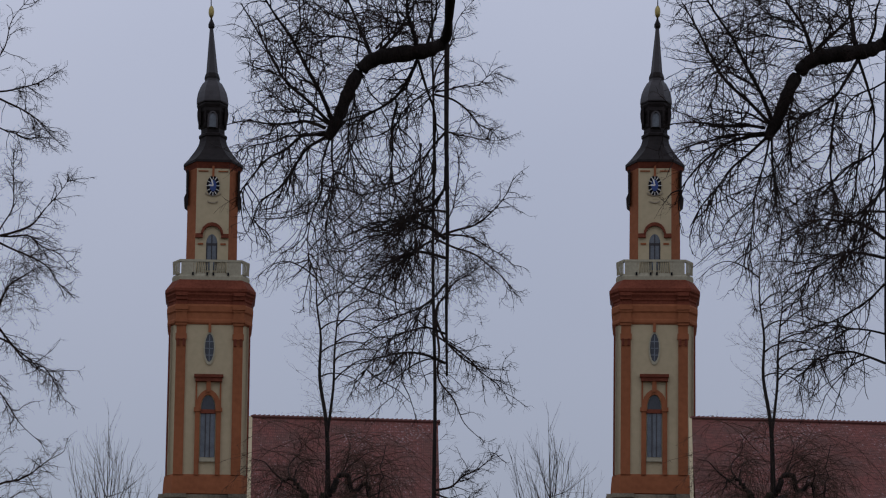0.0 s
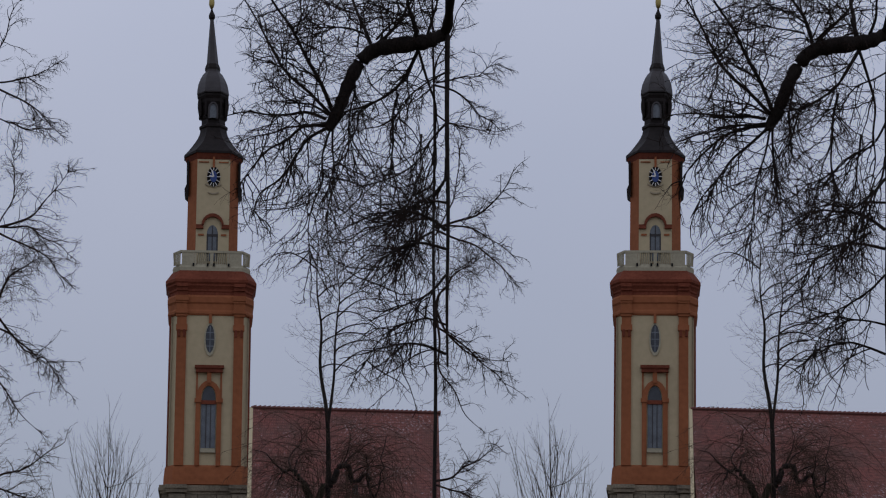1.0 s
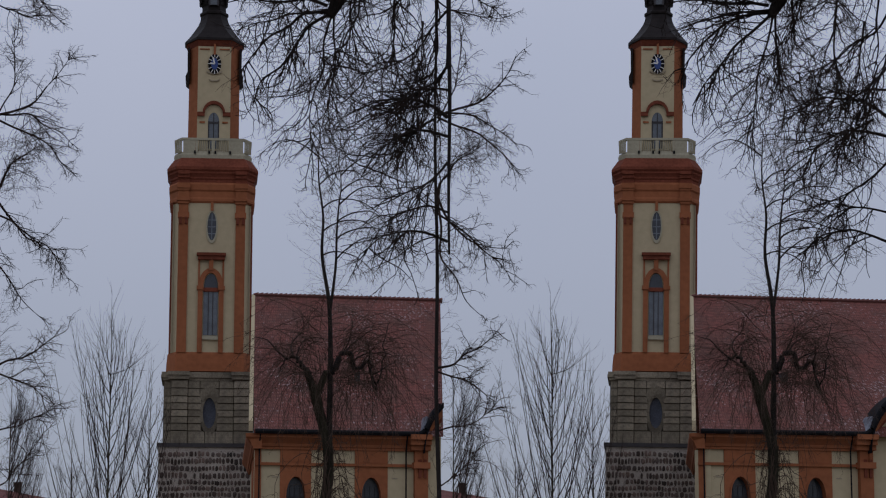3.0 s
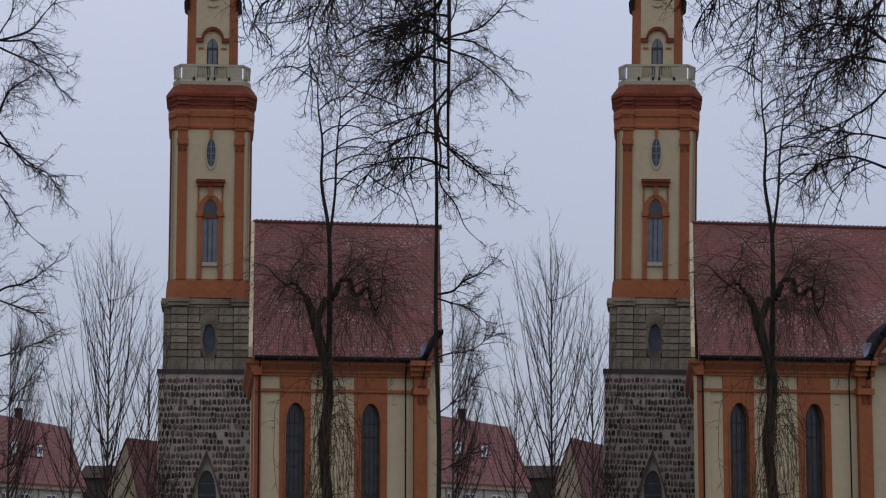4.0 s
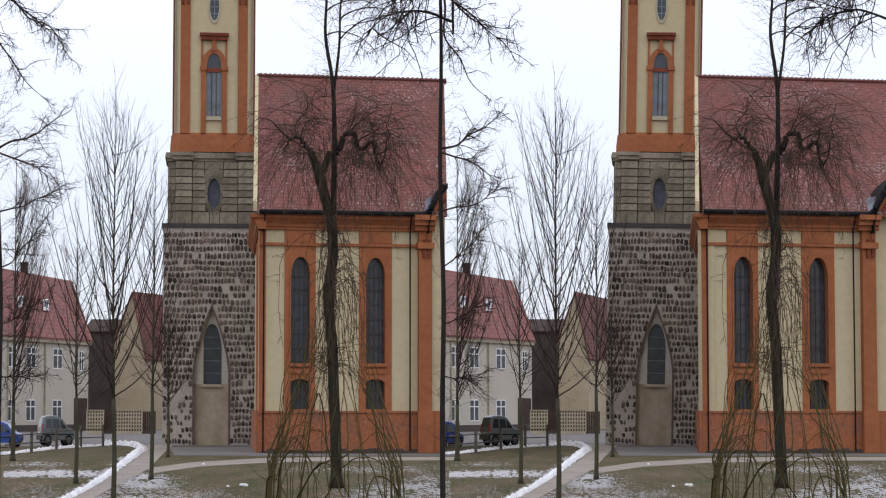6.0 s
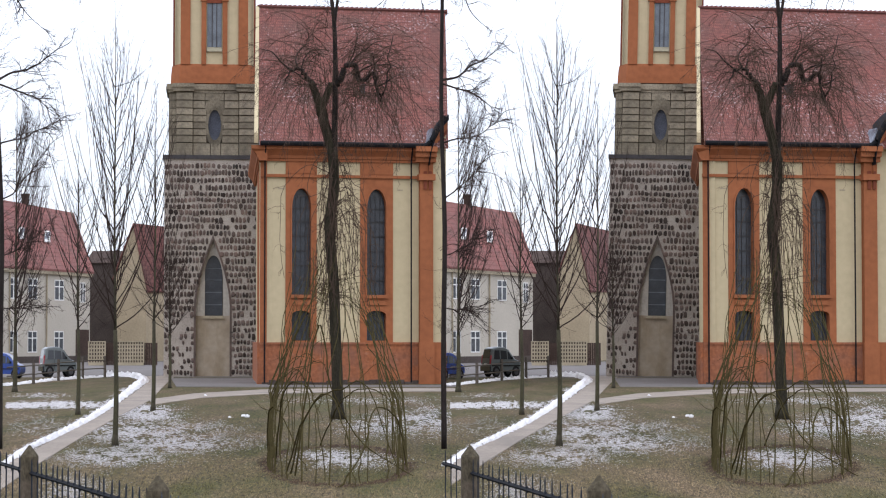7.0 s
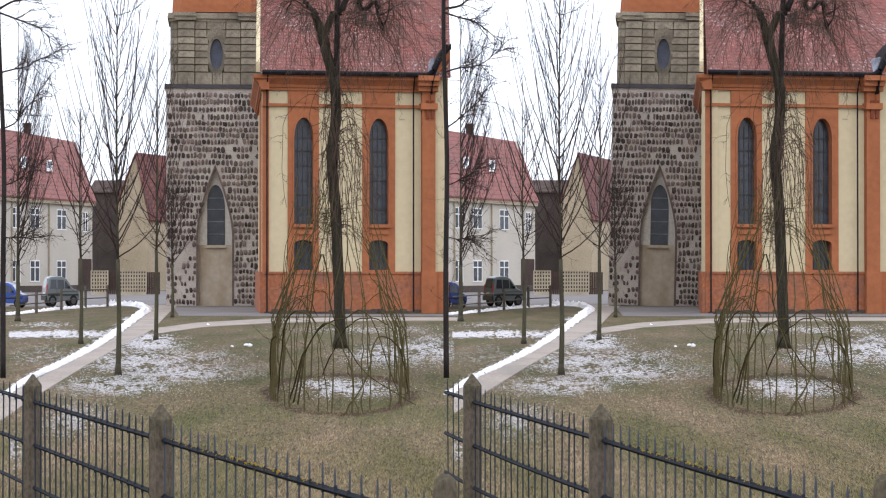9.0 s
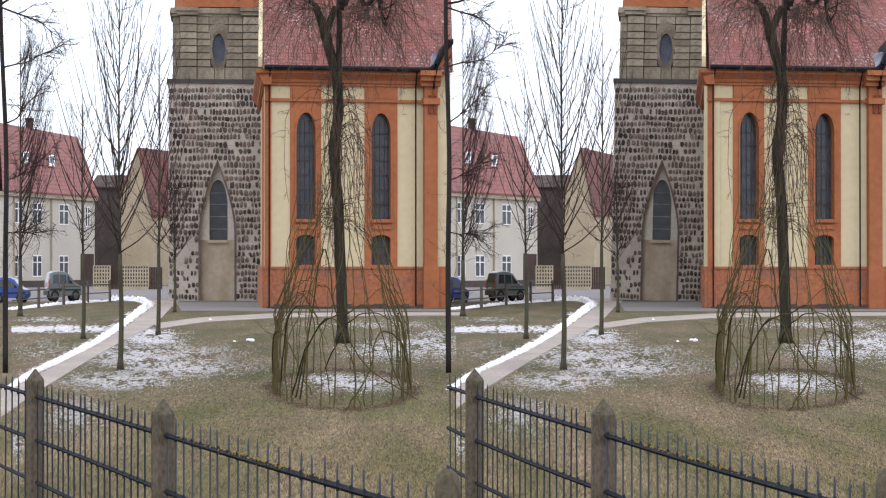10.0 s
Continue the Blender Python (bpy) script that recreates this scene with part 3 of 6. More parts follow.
    part("balcony_door", MB().prism(opening(-w(10, 900), w(10, 900), z(848), z(895), z(912)), uy - 0.06, uy - 0.02), GLASS_PALE, root, "grey arched balcony door")
    m = MB().box(-w(1), w(1), uy - 0.1, uy - 0.05, z(848), z(910))
    for s in (-1, 1):
        m.box(s * w(8.6, 900) - w(1.2), s * w(8.6, 900) + w(1.2), uy - 0.1, uy - 0.05, z(848), z(897))
    m.box(-w(9.5, 900), w(9.5, 900), uy - 0.1, uy - 0.055, z(892), z(896))
    part("door_frame", m, SLATE_GREY, root)
    m = MB()
    pts = arch(-w(16, 910), w(16, 910), z(910), z(926), 10)
    pts2 = arch(-w(20, 910), w(20, 910), z(910), z(932), 10)
    for a, b, c, d in zip(pts, pts[1:], pts2[1:], pts2):
        m.prism([a, b, c, d], uy - 0.28, uy + 0.05)
    m.box(-w(29, 910), -w(16, 910), uy - 0.28, uy + 0.05, z(905), z(912)).box(w(16, 910), w(29, 910), uy - 0.28, uy + 0.05, z(905), z(912))
    part("door_hood", m, RUST, root, "rust-red arched hood mould")
    for s in (-1, 1):
        part("moulding", MB().box(s * w(20.5) - w(5), s * w(20.5) + w(5), uy - 0.14, uy, z(893), z(896)), ORANGE, root)
        part("moulding", MB().box(s * w(18) - w(9), s * w(18) + w(9), uy - 0.14, uy, z(1022), z(1024)), ORANGE, root)
    part("keystone", MB().box(-w(2), w(2), uy - 0.2, uy, z(1013), z(1032)), ORANGE, root)
    ck = part("clock", MB().prism(oval(0, z(997), w(11.5, 990), z(997) - z(979), 24), uy - 0.16, uy - 0.08), BLACK, root, "oval black and blue tower clock")
    part("clock_face", MB().prism(oval(0, z(997), w(6, 990), z(997) - z(987), 20), uy - 0.2, uy - 0.15), BLUE, ck, "blue centre")
    rx, rz_ = w(9, 990), z(997) - z(982.5)
    tick = MB().box(-0.5, 0.5, 0, 0.02, -0.5, 0.5).mesh("hour_mark")
    tick.materials.append(WHITE)
    for i in range(12):
        a = 2 * math.pi * i / 12
        o_ = piece("hour_mark", tick, ck, rx * math.sin(a), uy - 0.19, z(997) + rz_ * math.cos(a), (0.045, 1, 0.24))
        o_.rotation_euler = (0, a, 0)
    for a, ln in ((-1.45, w(8)), (-0.25, w(12))):
        o_ = piece("pointer", tick, ck, math.sin(a) * ln * 0.5, uy - 0.23, z(997) + math.cos(a) * ln * 0.5, (0.1, 1, ln))
        o_.rotation_euler = (0, a, 0)
    for rr, za in ((15, 973), (10, 958)):
        m = MB()
        pts = [(w(rr, 970) * math.sin(a), z(za) + 0.5 - w(rr, 970) * 0.45 * math.cos(a)) for a in [(-1.2 + 2.4 * i / 10) for i in range(11)]]
        for a, b in zip(pts, pts[1:]):
            m.prism([a, b, (b[0], b[1] + 0.09), (a[0], a[1] + 0.09)], uy - 0.16, uy - 0.05)
        part("stucco_garland", m, CONCRETE, root)
    for s in (-1, 1):
        m = MB().prism([(s * w(44, 980), z(968)), (s * w(50, 980), z(973)), (s * w(51, 980), z(980)), (s * w(47.5, 980), z(988)), (s * w(48, 980), z(1030)), (s * w(44, 980), z(1030))], cyc - 1.0, cyc + 1.0)
        part("side_clock_hood", m, SLATE, root)
    # slate roof, lantern and spire
    off[0] = 2.4
    askew = -10 if SIDE < 0 else 4

    def oc(hx, v, cut=0.5):
        return octa(w(askew * max(0, v - 1030) / 260), w(hx, v), cut, cyc, z(v))
    part("roof_soffit", MB().rings([oc(46, 1026, 0.6), oc(50.5, 1036, 0.6)]), RUST, root)
    part("skirt_roof", MB().rings([oc(52.5, 1036, 0.6), oc(52.5, 1040, 0.6), oc(43, 1051, 0.55), oc(34, 1063, 0.5), oc(28, 1072), oc(24.5, 1080), oc(23, 1088)]), SLATE, root, "dark slate swept roof")
    off[0] = 3.0
    lan = part("lantern", MB().rings([oc(23, 1084), oc(25, 1086), oc(25, 1089), oc(21, 1092), oc(20.5, 1100), oc(22.5, 1103), oc(22.5, 1106), oc(21, 1109), oc(21.5, 1125), oc(24, 1130), oc(24, 1135),
                                      oc(27, 1140), oc(27.5, 1143)]), SLATE, root, "dark metal clad lantern")
    ox = w(askew * 0.35)
    for s in (-1, 1):
        prof = [(20.5, 1108), (22.5, 1104), (25, 1106), (24.5, 1112), (26.5, 1119), (27.5, 1127), (26.5, 1135), (21, 1138)]
        part("volute", MB().prism([(ox + s * w(a, 1120), z(b)) for a, b in prof][::s], cyc - 0.5, cyc + 0.5), SLATE, lan)
        part("volute", MB().prism([(ox + s * w(a * 0.55, 1120), z(b)) for a, b in prof][::s], cyc - w(24, 1120), cyc - w(19, 1120)), SLATE, lan)
    ly = cyc - w(23.5, 1120)
    part("lantern_window", MB().prism(opening(ox - w(6, 1110), ox + w(6, 1110), z(1100), z(1114), z(1125)), ly - 0.1, ly + 0.8), GLASS_PALE, lan, "grey arched louvre")
    m = MB()
    frame_arch(m, ox - w(6, 1110), ox + w(6, 1110), z(1098), z(1114), z(1125), w(3), ly - 0.2, ly + 0.8)
    part("louvre_frame", m, SLATE_GREY, lan)
    off[0] = 3.4
    part("onion_dome", MB().rings([oc(27, 1142), oc(28, 1144), oc(27.5, 1151), oc(25.5, 1161), oc(21.5, 1171), oc(17, 1179), oc(13, 1183), oc(13, 1189)]), SLATE_GREY, root, "grey metal dome")
    part("collar", MB().rings([oc(13.5, 1187), oc(13.5, 1190), oc(11, 1197)]), SLATE, root)
    part("spire", MB().rings([oc(10.5, 1196), oc(3, 1278)]), SLATE_GREY, root, "slender grey spire")
    part("spire_knob", MB().rings([oc(3, 1276), oc(5.5, 1279), oc(5.5, 1284), oc(2, 1292), oc(1.2, 1298)]), SLATE, root)
    m = MB()
    n = 12
    rs = []
    for i in range(9):
        a = math.pi * (i + 0.15) / 8.3
        r = w(5, 1306) * math.sin(a)
        rs.append([(w(askew * 1.05) + r * math.cos(2 * math.pi * j / n), cyc + r * math.sin(2 * math.pi * j / n), z(1306) - (z(1306) - z(1295)) * math.cos(a)) for j in range(n)])
    part("finial_ball", m.rings(rs), GOLD, root, "gilded ball", smooth=True)
    part("finial_rod", MB().tube([(w(askew * 1.1), cyc, z(1315)), (w(askew * 1.2), cyc, z(1345))], 0.04, 0.03, 5), BLACK, root)
    return root


# ---- the nave ----
def facade(xa, da, xb, db):
    """A wall line on the ground between two bearings; gives its root place, turn and the function from bearing to length along it."""
    pa = ((xa - 392 + SIDE * 392) / F * da, da)
    pb = ((xb - 392 + SIDE * 392) / F * db, db)
    ux, uy = pb[0] - pa[0], pb[1] - pa[1]
    L = math.hypot(ux, uy)

    def along(x):
        s = (x - 392 + SIDE * 392) / F
        t = (s * pa[1] - pa[0]) / (ux - s * uy)
        return t * L
    return (pa[0], pa[1], 0), math.degrees(math.atan2(uy, ux)), along, L


def build_nave():
    loc, turn, X, L = facade(449, 121, 768, 123)
    root = thing("church_nave", loc, "baroque church nave, cream plaster with terracotta trim and red tiled roof", "church", "twin church naves", rz=turn)
    D = 121.7

    def z(v):
        return zv(v, D)
    xend = X(775) if SIDE < 0 else X(900)
    ct, st_ = math.cos(radians(turn)), math.sin(radians(turn))

    def back(x, y):
        """The place y behind the front at x, in the oblique plan of the church."""
        px, py = loc[0] + x * ct, loc[1] + x * st_
        q = (px * ct + py * st_) / (-px * st_ + py * ct)
        return x + q * y
    zp, ztop = z(-2), z(322)
    # wall of bays with the windows right through it
    for a_, b_ in ((449, 492), (547, 624), (682, 730)):
        part("wall", MB().box(X(a_), X(b_), 0, 0.8, zp, ztop), CREAM, root, "cream plaster wall")
    def spot(x, d):
        """Bearing and distance as a place on the nave's own plan."""
        px, py = (x - 392 + SIDE * 392) / F * d - loc[0], d - loc[1]
        return px * ct + py * st_, -px * st_ + py * ct
    (ax, ay), (bx, by) = spot(449, 121), spot(440, 141)
    wl = math.hypot(bx - ax, by - ay)
    ux, uy = (bx - ax) / wl, (by - ay) / wl

    def west(u, o, q):
        """A point u along the west side, o proud of it, q high."""
        return ax + ux * u - uy * o, ay + uy * u + ux * o, q
    def west_box(u0, u1, o0, o1, q0, q1):
        return MB().rings([[west(u0, o0, q), west(u1, o0, q), west(u1, o1, q), west(u0, o1, q)] for q in (q0, q1)])
    part("end_wall", west_box(0.05, wl, 0, -0.6, 0, ztop), CREAM, root, "cream plaster wall")
    part("end_pilaster", west_box(0.0, 2.2, 0.06, -0.3, zp, ztop), ORANGE, root, "terracotta corner pilaster")
    part("end_pilaster", west_box(6.5, 11.5, 0.06, -0.3, zp, ztop), ORANGE, root, "terracotta pilaster")
    part("end_plinth", west_box(-0.1, wl, 0.2, -0.3, 0, zp), PLINTH, root)
    m = MB().rings([[west(u, o, z(v)) for o, v in ((-0.3, 317), (0.14, 317), (0.15, 321), (0.22, 322), (0.26, 328), (0.42, 334), (0.5, 337), (0.52, 343), (-0.3, 344))] for u in (-0.5, wl)])
    part("end_cornice", m, ORANGE, root, "stepped terracotta cornice")
    part("back_wall", MB().box(back(X(449), 26), back(xend, 26), 26, 26.6, 0, ztop), CREAM, root)
    for a, b, p, q in ((492, 547, 503, 537), (624, 682, 636, 670)):
        m = MB()
        holed(m, X(a), X(b), z(63), ztop, X(p), X(q), z(82), z(235), z(270), -0.06, 0.8)
        holed(m, X(a), X(b), zp, z(63), X(p), X(q), z(1), z(46), z(54), -0.06, 0.8)
        bay = part("window_bay", m, ORANGE, root, "terracotta window surround")
        g = part("tall_window", MB().prism(opening(X(p), X(q), z(82), z(235), z(270)), 0.42, 0.46), GLASS, bay, "tall round-headed leaded window")
        for vv in (108, 134, 160, 186, 212, 235):
            part("glazing_bar", MB().box(X(p), X(q), 0.37, 0.41, z(vv) - 0.035, z(vv) + 0.035), LEAD, g)
        for f in (0.25, 0.5, 0.75):
            xx = X(p) + (X(q) - X(p)) * f
            part("lead_strip", MB().box(xx - 0.012, xx + 0.012, 0.38, 0.41, z(82), z(255)), LEAD, g)
        g = part("low_window", MB().prism(opening(X(p), X(q), z(1), z(46), z(54)), 0.42, 0.46), GLASS, bay, "squat segmental-headed window")
        for f in (0.2, 0.4, 0.6, 0.8):
            xx = X(p) + (X(q) - X(p)) * f
            part("window_grille", MB().box(xx - 0.015, xx + 0.015, 0.36, 0.4, z(1), z(52)), LEAD, g)
        for vv in (18, 34):
            part("window_grille", MB().box(X(p), X(q), 0.34, 0.36, z(vv), z(vv) + 0.03), LEAD, g)
        part("sill", MB().box(X(p) - 0.08, X(q) + 0.08, -0.22, 0.42, z(76), z(82)), ORANGE, bay)
        part("window_apron", MB().box(X(p), X(q), -0.14, 0, z(64), z(72)), ORANGE, bay)
        m = MB()
        frame_arch(m, X(p), X(q), z(82), z(235), z(270), 0.07, -0.12, 0)
        part("moulding", m, ORANGE, bay)
    for a, b in ((478, 492), (690, 701)):
        part("dash_moulding", MB().box(X(a), X(b) - 0.05, -0.03, 0, z(268), z(270)), CONCRETE, root)
    # plinth, frieze, cornice, gutter
    m = MB().box(X(446), X(728), -0.18, 0.8, 0, zp - 0.12).box(X(446), X(728), -0.24, 0.8, zp - 0.12, zp)
    part("plinth", m, PLINTH, root, "stained terracotta plinth")
    rng = random.Random(41)
    for i in range(22):
        xa_ = X(449) + (X(726) - X(449)) * i / 22
        part("footing_stone", MB().box(xa_ + 0.02, xa_ + (X(726) - X(449)) / 22, -0.27 - rng.uniform(0, 0.05), -0.1, 0, rng.uniform(0.08, 0.26)), GREY_WALL, root)
    part("string_course", MB().box(X(447), X(730), -0.16, 0.1, z(289), z(294)), ORANGE, root)
    for a, b in ((492, 547), (624, 682)):
        part("frieze_panel", MB().box(X(a), X(b), -0.09, 0, z(296), z(318)), ORANGE, root)
    cp = [(0.8, 317), (-0.16, 317), (-0.17, 321), (-0.24, 322), (-0.28, 327), (-0.40, 331), (-0.54, 335), (-0.62, 337), (-0.64, 343), (0.8, 344)]
    m = MB().rings([[(xx + (min(y, 0) if first else 0), y, z(v)) for y, v in cp] for first, xx in ((True, X(449)), (False, X(728)))])
    part("cornice", m, ORANGE, root, "stepped terracotta cornice")
    part("gutter", MB().tube([(X(449) - 0.15, -0.82, z(346.5)), (X(735), -0.82, z(346.5))], 0.13, 0.13, 8), BLACK, root, "black gutter")
    for px in (454, 713):
        m = MB().tube([(X(px), -0.7, z(345)), (X(px), -0.28, z(316)), (X(px), -0.28, z(280)), (X(px), -0.3, 0.1)], 0.042, 0.042, 7)
        part("downpipe", m, BLACK, root, "dark downpipe")
    # pilaster and round-gabled bay
    m = MB().box(X(728), X(751), -0.42, 0.8, 0, z(322))
    m.box(X(726), X(753), -0.5, 0.8, 0, zp)
    pil = part("corner_pilaster", m, ORANGE, root, "broad terracotta pilaster")
    for q in (734, 743):
        part("drop", MB().box(X(q), X(q + 5), -0.52, -0.4, z(270), z(302)), RUST, pil)
    part("capital", MB().box(X(725), X(754), -0.6, 0.8, z(286), z(297)), ORANGE, pil)
    m = MB()
    for a, b, o in ((318, 327, 0.6), (327, 336, 0.8), (336, 345, 1.0)):
        m.box(X(724) - o * 0.2, X(755), -o, 0.8, z(a), z(b))
    part("pilaster_cornice", m, ORANGE, pil)
    cx, R = X(856), X(856) - X(742)
    zc = z(322)
    rise = z(436) - zc
    pts = []
    for i in range(17):
        a = math.pi - (math.pi / 2) * i / 16
        pts.append((cx + R * math.cos(a), zc + rise * math.sin(a)))
    pts = [p for p in pts if p[0] < xend] + [(xend, zc + rise * math.sqrt(max(0, 1 - ((xend - cx) / R) ** 2)))]
    m = MB().prism([(X(751), 0), (xend, 0)] + [(max(p[0], X(751)), p[1] - 0.35) for p in reversed(pts)], -0.2, 0.9)
    gab = part("gable_bay", m, CREAM, root, "cream bay under a round gable")
    for inset, th, yy, mt, nm in ((0.0, 0.30, -1.0, BLACK, "gable_coping"), (-0.30, 0.45, -0.7, ORANGE, "gable_moulding"), (-0.75, 0.25, -0.5, RUST, "gable_moulding")):
        m = MB()
        for a, b in zip(pts, pts[1:]):
            m.prism([(a[0], a[1] + inset - th), (b[0], b[1] + inset - th), (b[0], b[1] + inset), (a[0], a[1] + inset)], yy, 1.2)
        part(nm, m, mt, gab)
    swoop = [(X(733), -0.82, z(346.5)), (X(739), -0.9, z(349)), (X(744), -1.0, z(356))] + [(p[0], -1.02, p[1] + 0.12) for p in pts[1:-1] if p[0] > X(747)]
    part("gable_gutter", MB().tube(smooth_path(swoop, 3), 0.14, 0.12, 8), BLACK, gab, "black gutter curving up round the gable")
    # pale sliver whose colour stands in for a glint on the flashing
    part("lead_glint", MB().prism([(X(735), z(351)), (X(741), z(355)), (X(749), z(376)), (X(746), z(378)), (X(742), z(366))], -0.8, 0.3), LEAD_SHEET, gab, "lead sheet with its glint painted pale")
    part("bay_plinth", MB().box(X(751), xend, -0.3, 0.6, 0, zp), ORANGE, gab)
    # roof
    xl, xr = X(452) - 0.3, xend
    yr = 15.0
    ze, zr = z(350), zv(590, 121 + yr) 
    me = MB()
    th = 0.25
    rl, rr = back(X(441), yr), back(xr, yr)
    me.v = [(xl, -0.8, ze), (xr, -0.8, ze), (rr, yr, zr), (rl, yr, zr), (back(X(446), 27), 27, ze), (back(xr, 27), 27, ze)]
    me.v += [(x, y, q - th) for x, y, q in me.v]
    me.f = [(0, 1, 2, 3), (3, 2, 5, 4), (6, 9, 8, 7), (9, 10, 11, 8), (0, 6, 7, 1), (4, 5, 11, 10), (0, 3, 9, 6), (3, 4, 10, 9), (1, 7, 8, 2), (2, 8, 11, 5)]
    roof = part("roof", me, TILE, root, "red plain tile roof")
    rid = MB().tube([(0, 0, 0), (0.3, 0, 0)], 0.10, 0.19, 6).mesh("ridge_tile")
    rid.materials.append(TILE_OLD)
    x = rl
    while x < rr:
        piece("ridge_tile", rid, roof, x, yr, zr + 0.03)
        x += 0.29
    m = MB()
    m.v = [(xl - 0.2, -0.1, ze - 0.05), (xl + 0.02, -0.1, ze - 0.05), (xl + 0.02, -0.1, ze + 0.5), (xl - 0.2, -0.1, ze + 0.5),
           (rl - 0.1, yr, zr - 0.9), (rl + 0.1, yr, zr - 0.9), (rl + 0.1, yr, zr + 0.06), (rl - 0.1, yr, zr + 0.06)]
    m.f = [(0, 1, 2, 3), (4, 7, 6, 5), (0, 3, 7, 4), (1, 5, 6, 2), (3, 2, 6, 7), (0, 4, 5, 1)]
    part("verge_coping", m, CREAM, roof, "cream plastered verge")
    part("roof_hatch", MB().box(X(650), X(655), 4.0, 5.2, ze + 3.2, ze + 3.7), SLATE_GREY, roof)
    m = MB()
    gx = X(450)
    prof = [(1.0, 0), (25.5, 0), (25.5, ze - 0.5), (yr, zr - 0.5), (1.0, ze - 0.5)]
    m.rings([[(back(gx + o, y) , y, q) for y, q in prof] for o in (0.0, 0.4)])
    part("gable_wall", m, CREAM, root)
    return root


# ---- trees ----
def wander(rng, p, d, length, steps, wobble, pull):
    """A crooked line from p along d; pull: metres of upward (or downward) turn for each metre."""
    pts = [p]
    x, y, z = p
    dx, dy, dz = d
    st = length / steps
    for _ in range(steps):
        dx += rng.gauss(0, wobble)
        dy += rng.gauss(0, wobble)
        dz += rng.gauss(0, wobble) + pull * st
        q = math.sqrt(dx * dx + dy * dy + dz * dz) or 1
        dx, dy, dz = dx / q, dy / q, dz / q
        x, y, z = x + dx * st, y + dy * st, z + dz * st
        pts.append((x, y, z))
    return pts


def twigs(mb, rng, limb, count, length, r, wobble, pull, side=0.9, kids=(0, 0), lo=0.15, bias=(0, 0, 0), keep=None, steps=6):
    """Side shoots off a limb, and shoots off those."""
    n = len(limb)
    for _ in range(count):
        f = lo + (1 - lo) * rng.random() ** 0.8
        i = min(int(f * (n - 1)), n - 2)
        g = f * (n - 1) - i
        a, b = limb[i], limb[i + 1]
        p = tuple(a[j] + (b[j] - a[j]) * g for j in range(3))
        if keep and not keep(p):
            continue
        q = math.dist(a, b) or 1
        d = [(b[j] - a[j]) / q for j in range(3)]
        o = [rng.gauss(0, 1), rng.gauss(0, 1), rng.gauss(0, 0.7)]
        d = tuple(d[j] * (1 - side * 0.5) + o[j] * side * 0.6 + bias[j] for j in range(3))
        q = math.sqrt(sum(c * c for c in d)) or 1
        d = tuple(c / q for c in d)
        ln = length * rng.uniform(0.45, 1.15) * (1.1 - 0.5 * f)
        pts = wander(rng, p, d, ln, steps, wobble, pull)
        mb.tube(pts, r * rng.uniform(0.75, 1.1), r * 0.35, 3)
        if kids[0]:
            twigs(mb, rng, pts, kids[0], length * 0.5, r * 0.6, wobble * 1.2, pull * 1.3, side, (kids[1], 0), 0.15, bias, None, max(3, steps - 2))


def local(root, pts):
    x, y, z = root.location
    return [(p[0] - x, p[1] - y, p[2] - z) for p in pts]


def smooth_path(ctrl, per=4):
    out = []
    n = len(ctrl)
    for i in range(n - 1):
        p0, p1, p2, p3 = ctrl[max(i - 1, 0)], ctrl[i], ctrl[i + 1], ctrl[min(i + 2, n - 1)]
        for k in range(per):
            t = k / per
            out.append(tuple(0.5 * (2 * p1[j] + (p2[j] - p0[j]) * t + (2 * p0[j] - 5 * p1[j] + 4 * p2[j] - p3[j]) * t * t +
                                    (3 * p1[j] - p0[j] - 3 * p2[j] + p3[j]) * t ** 3) for j in range(3)))
    out.append(tuple(ctrl[-1]))
    return out


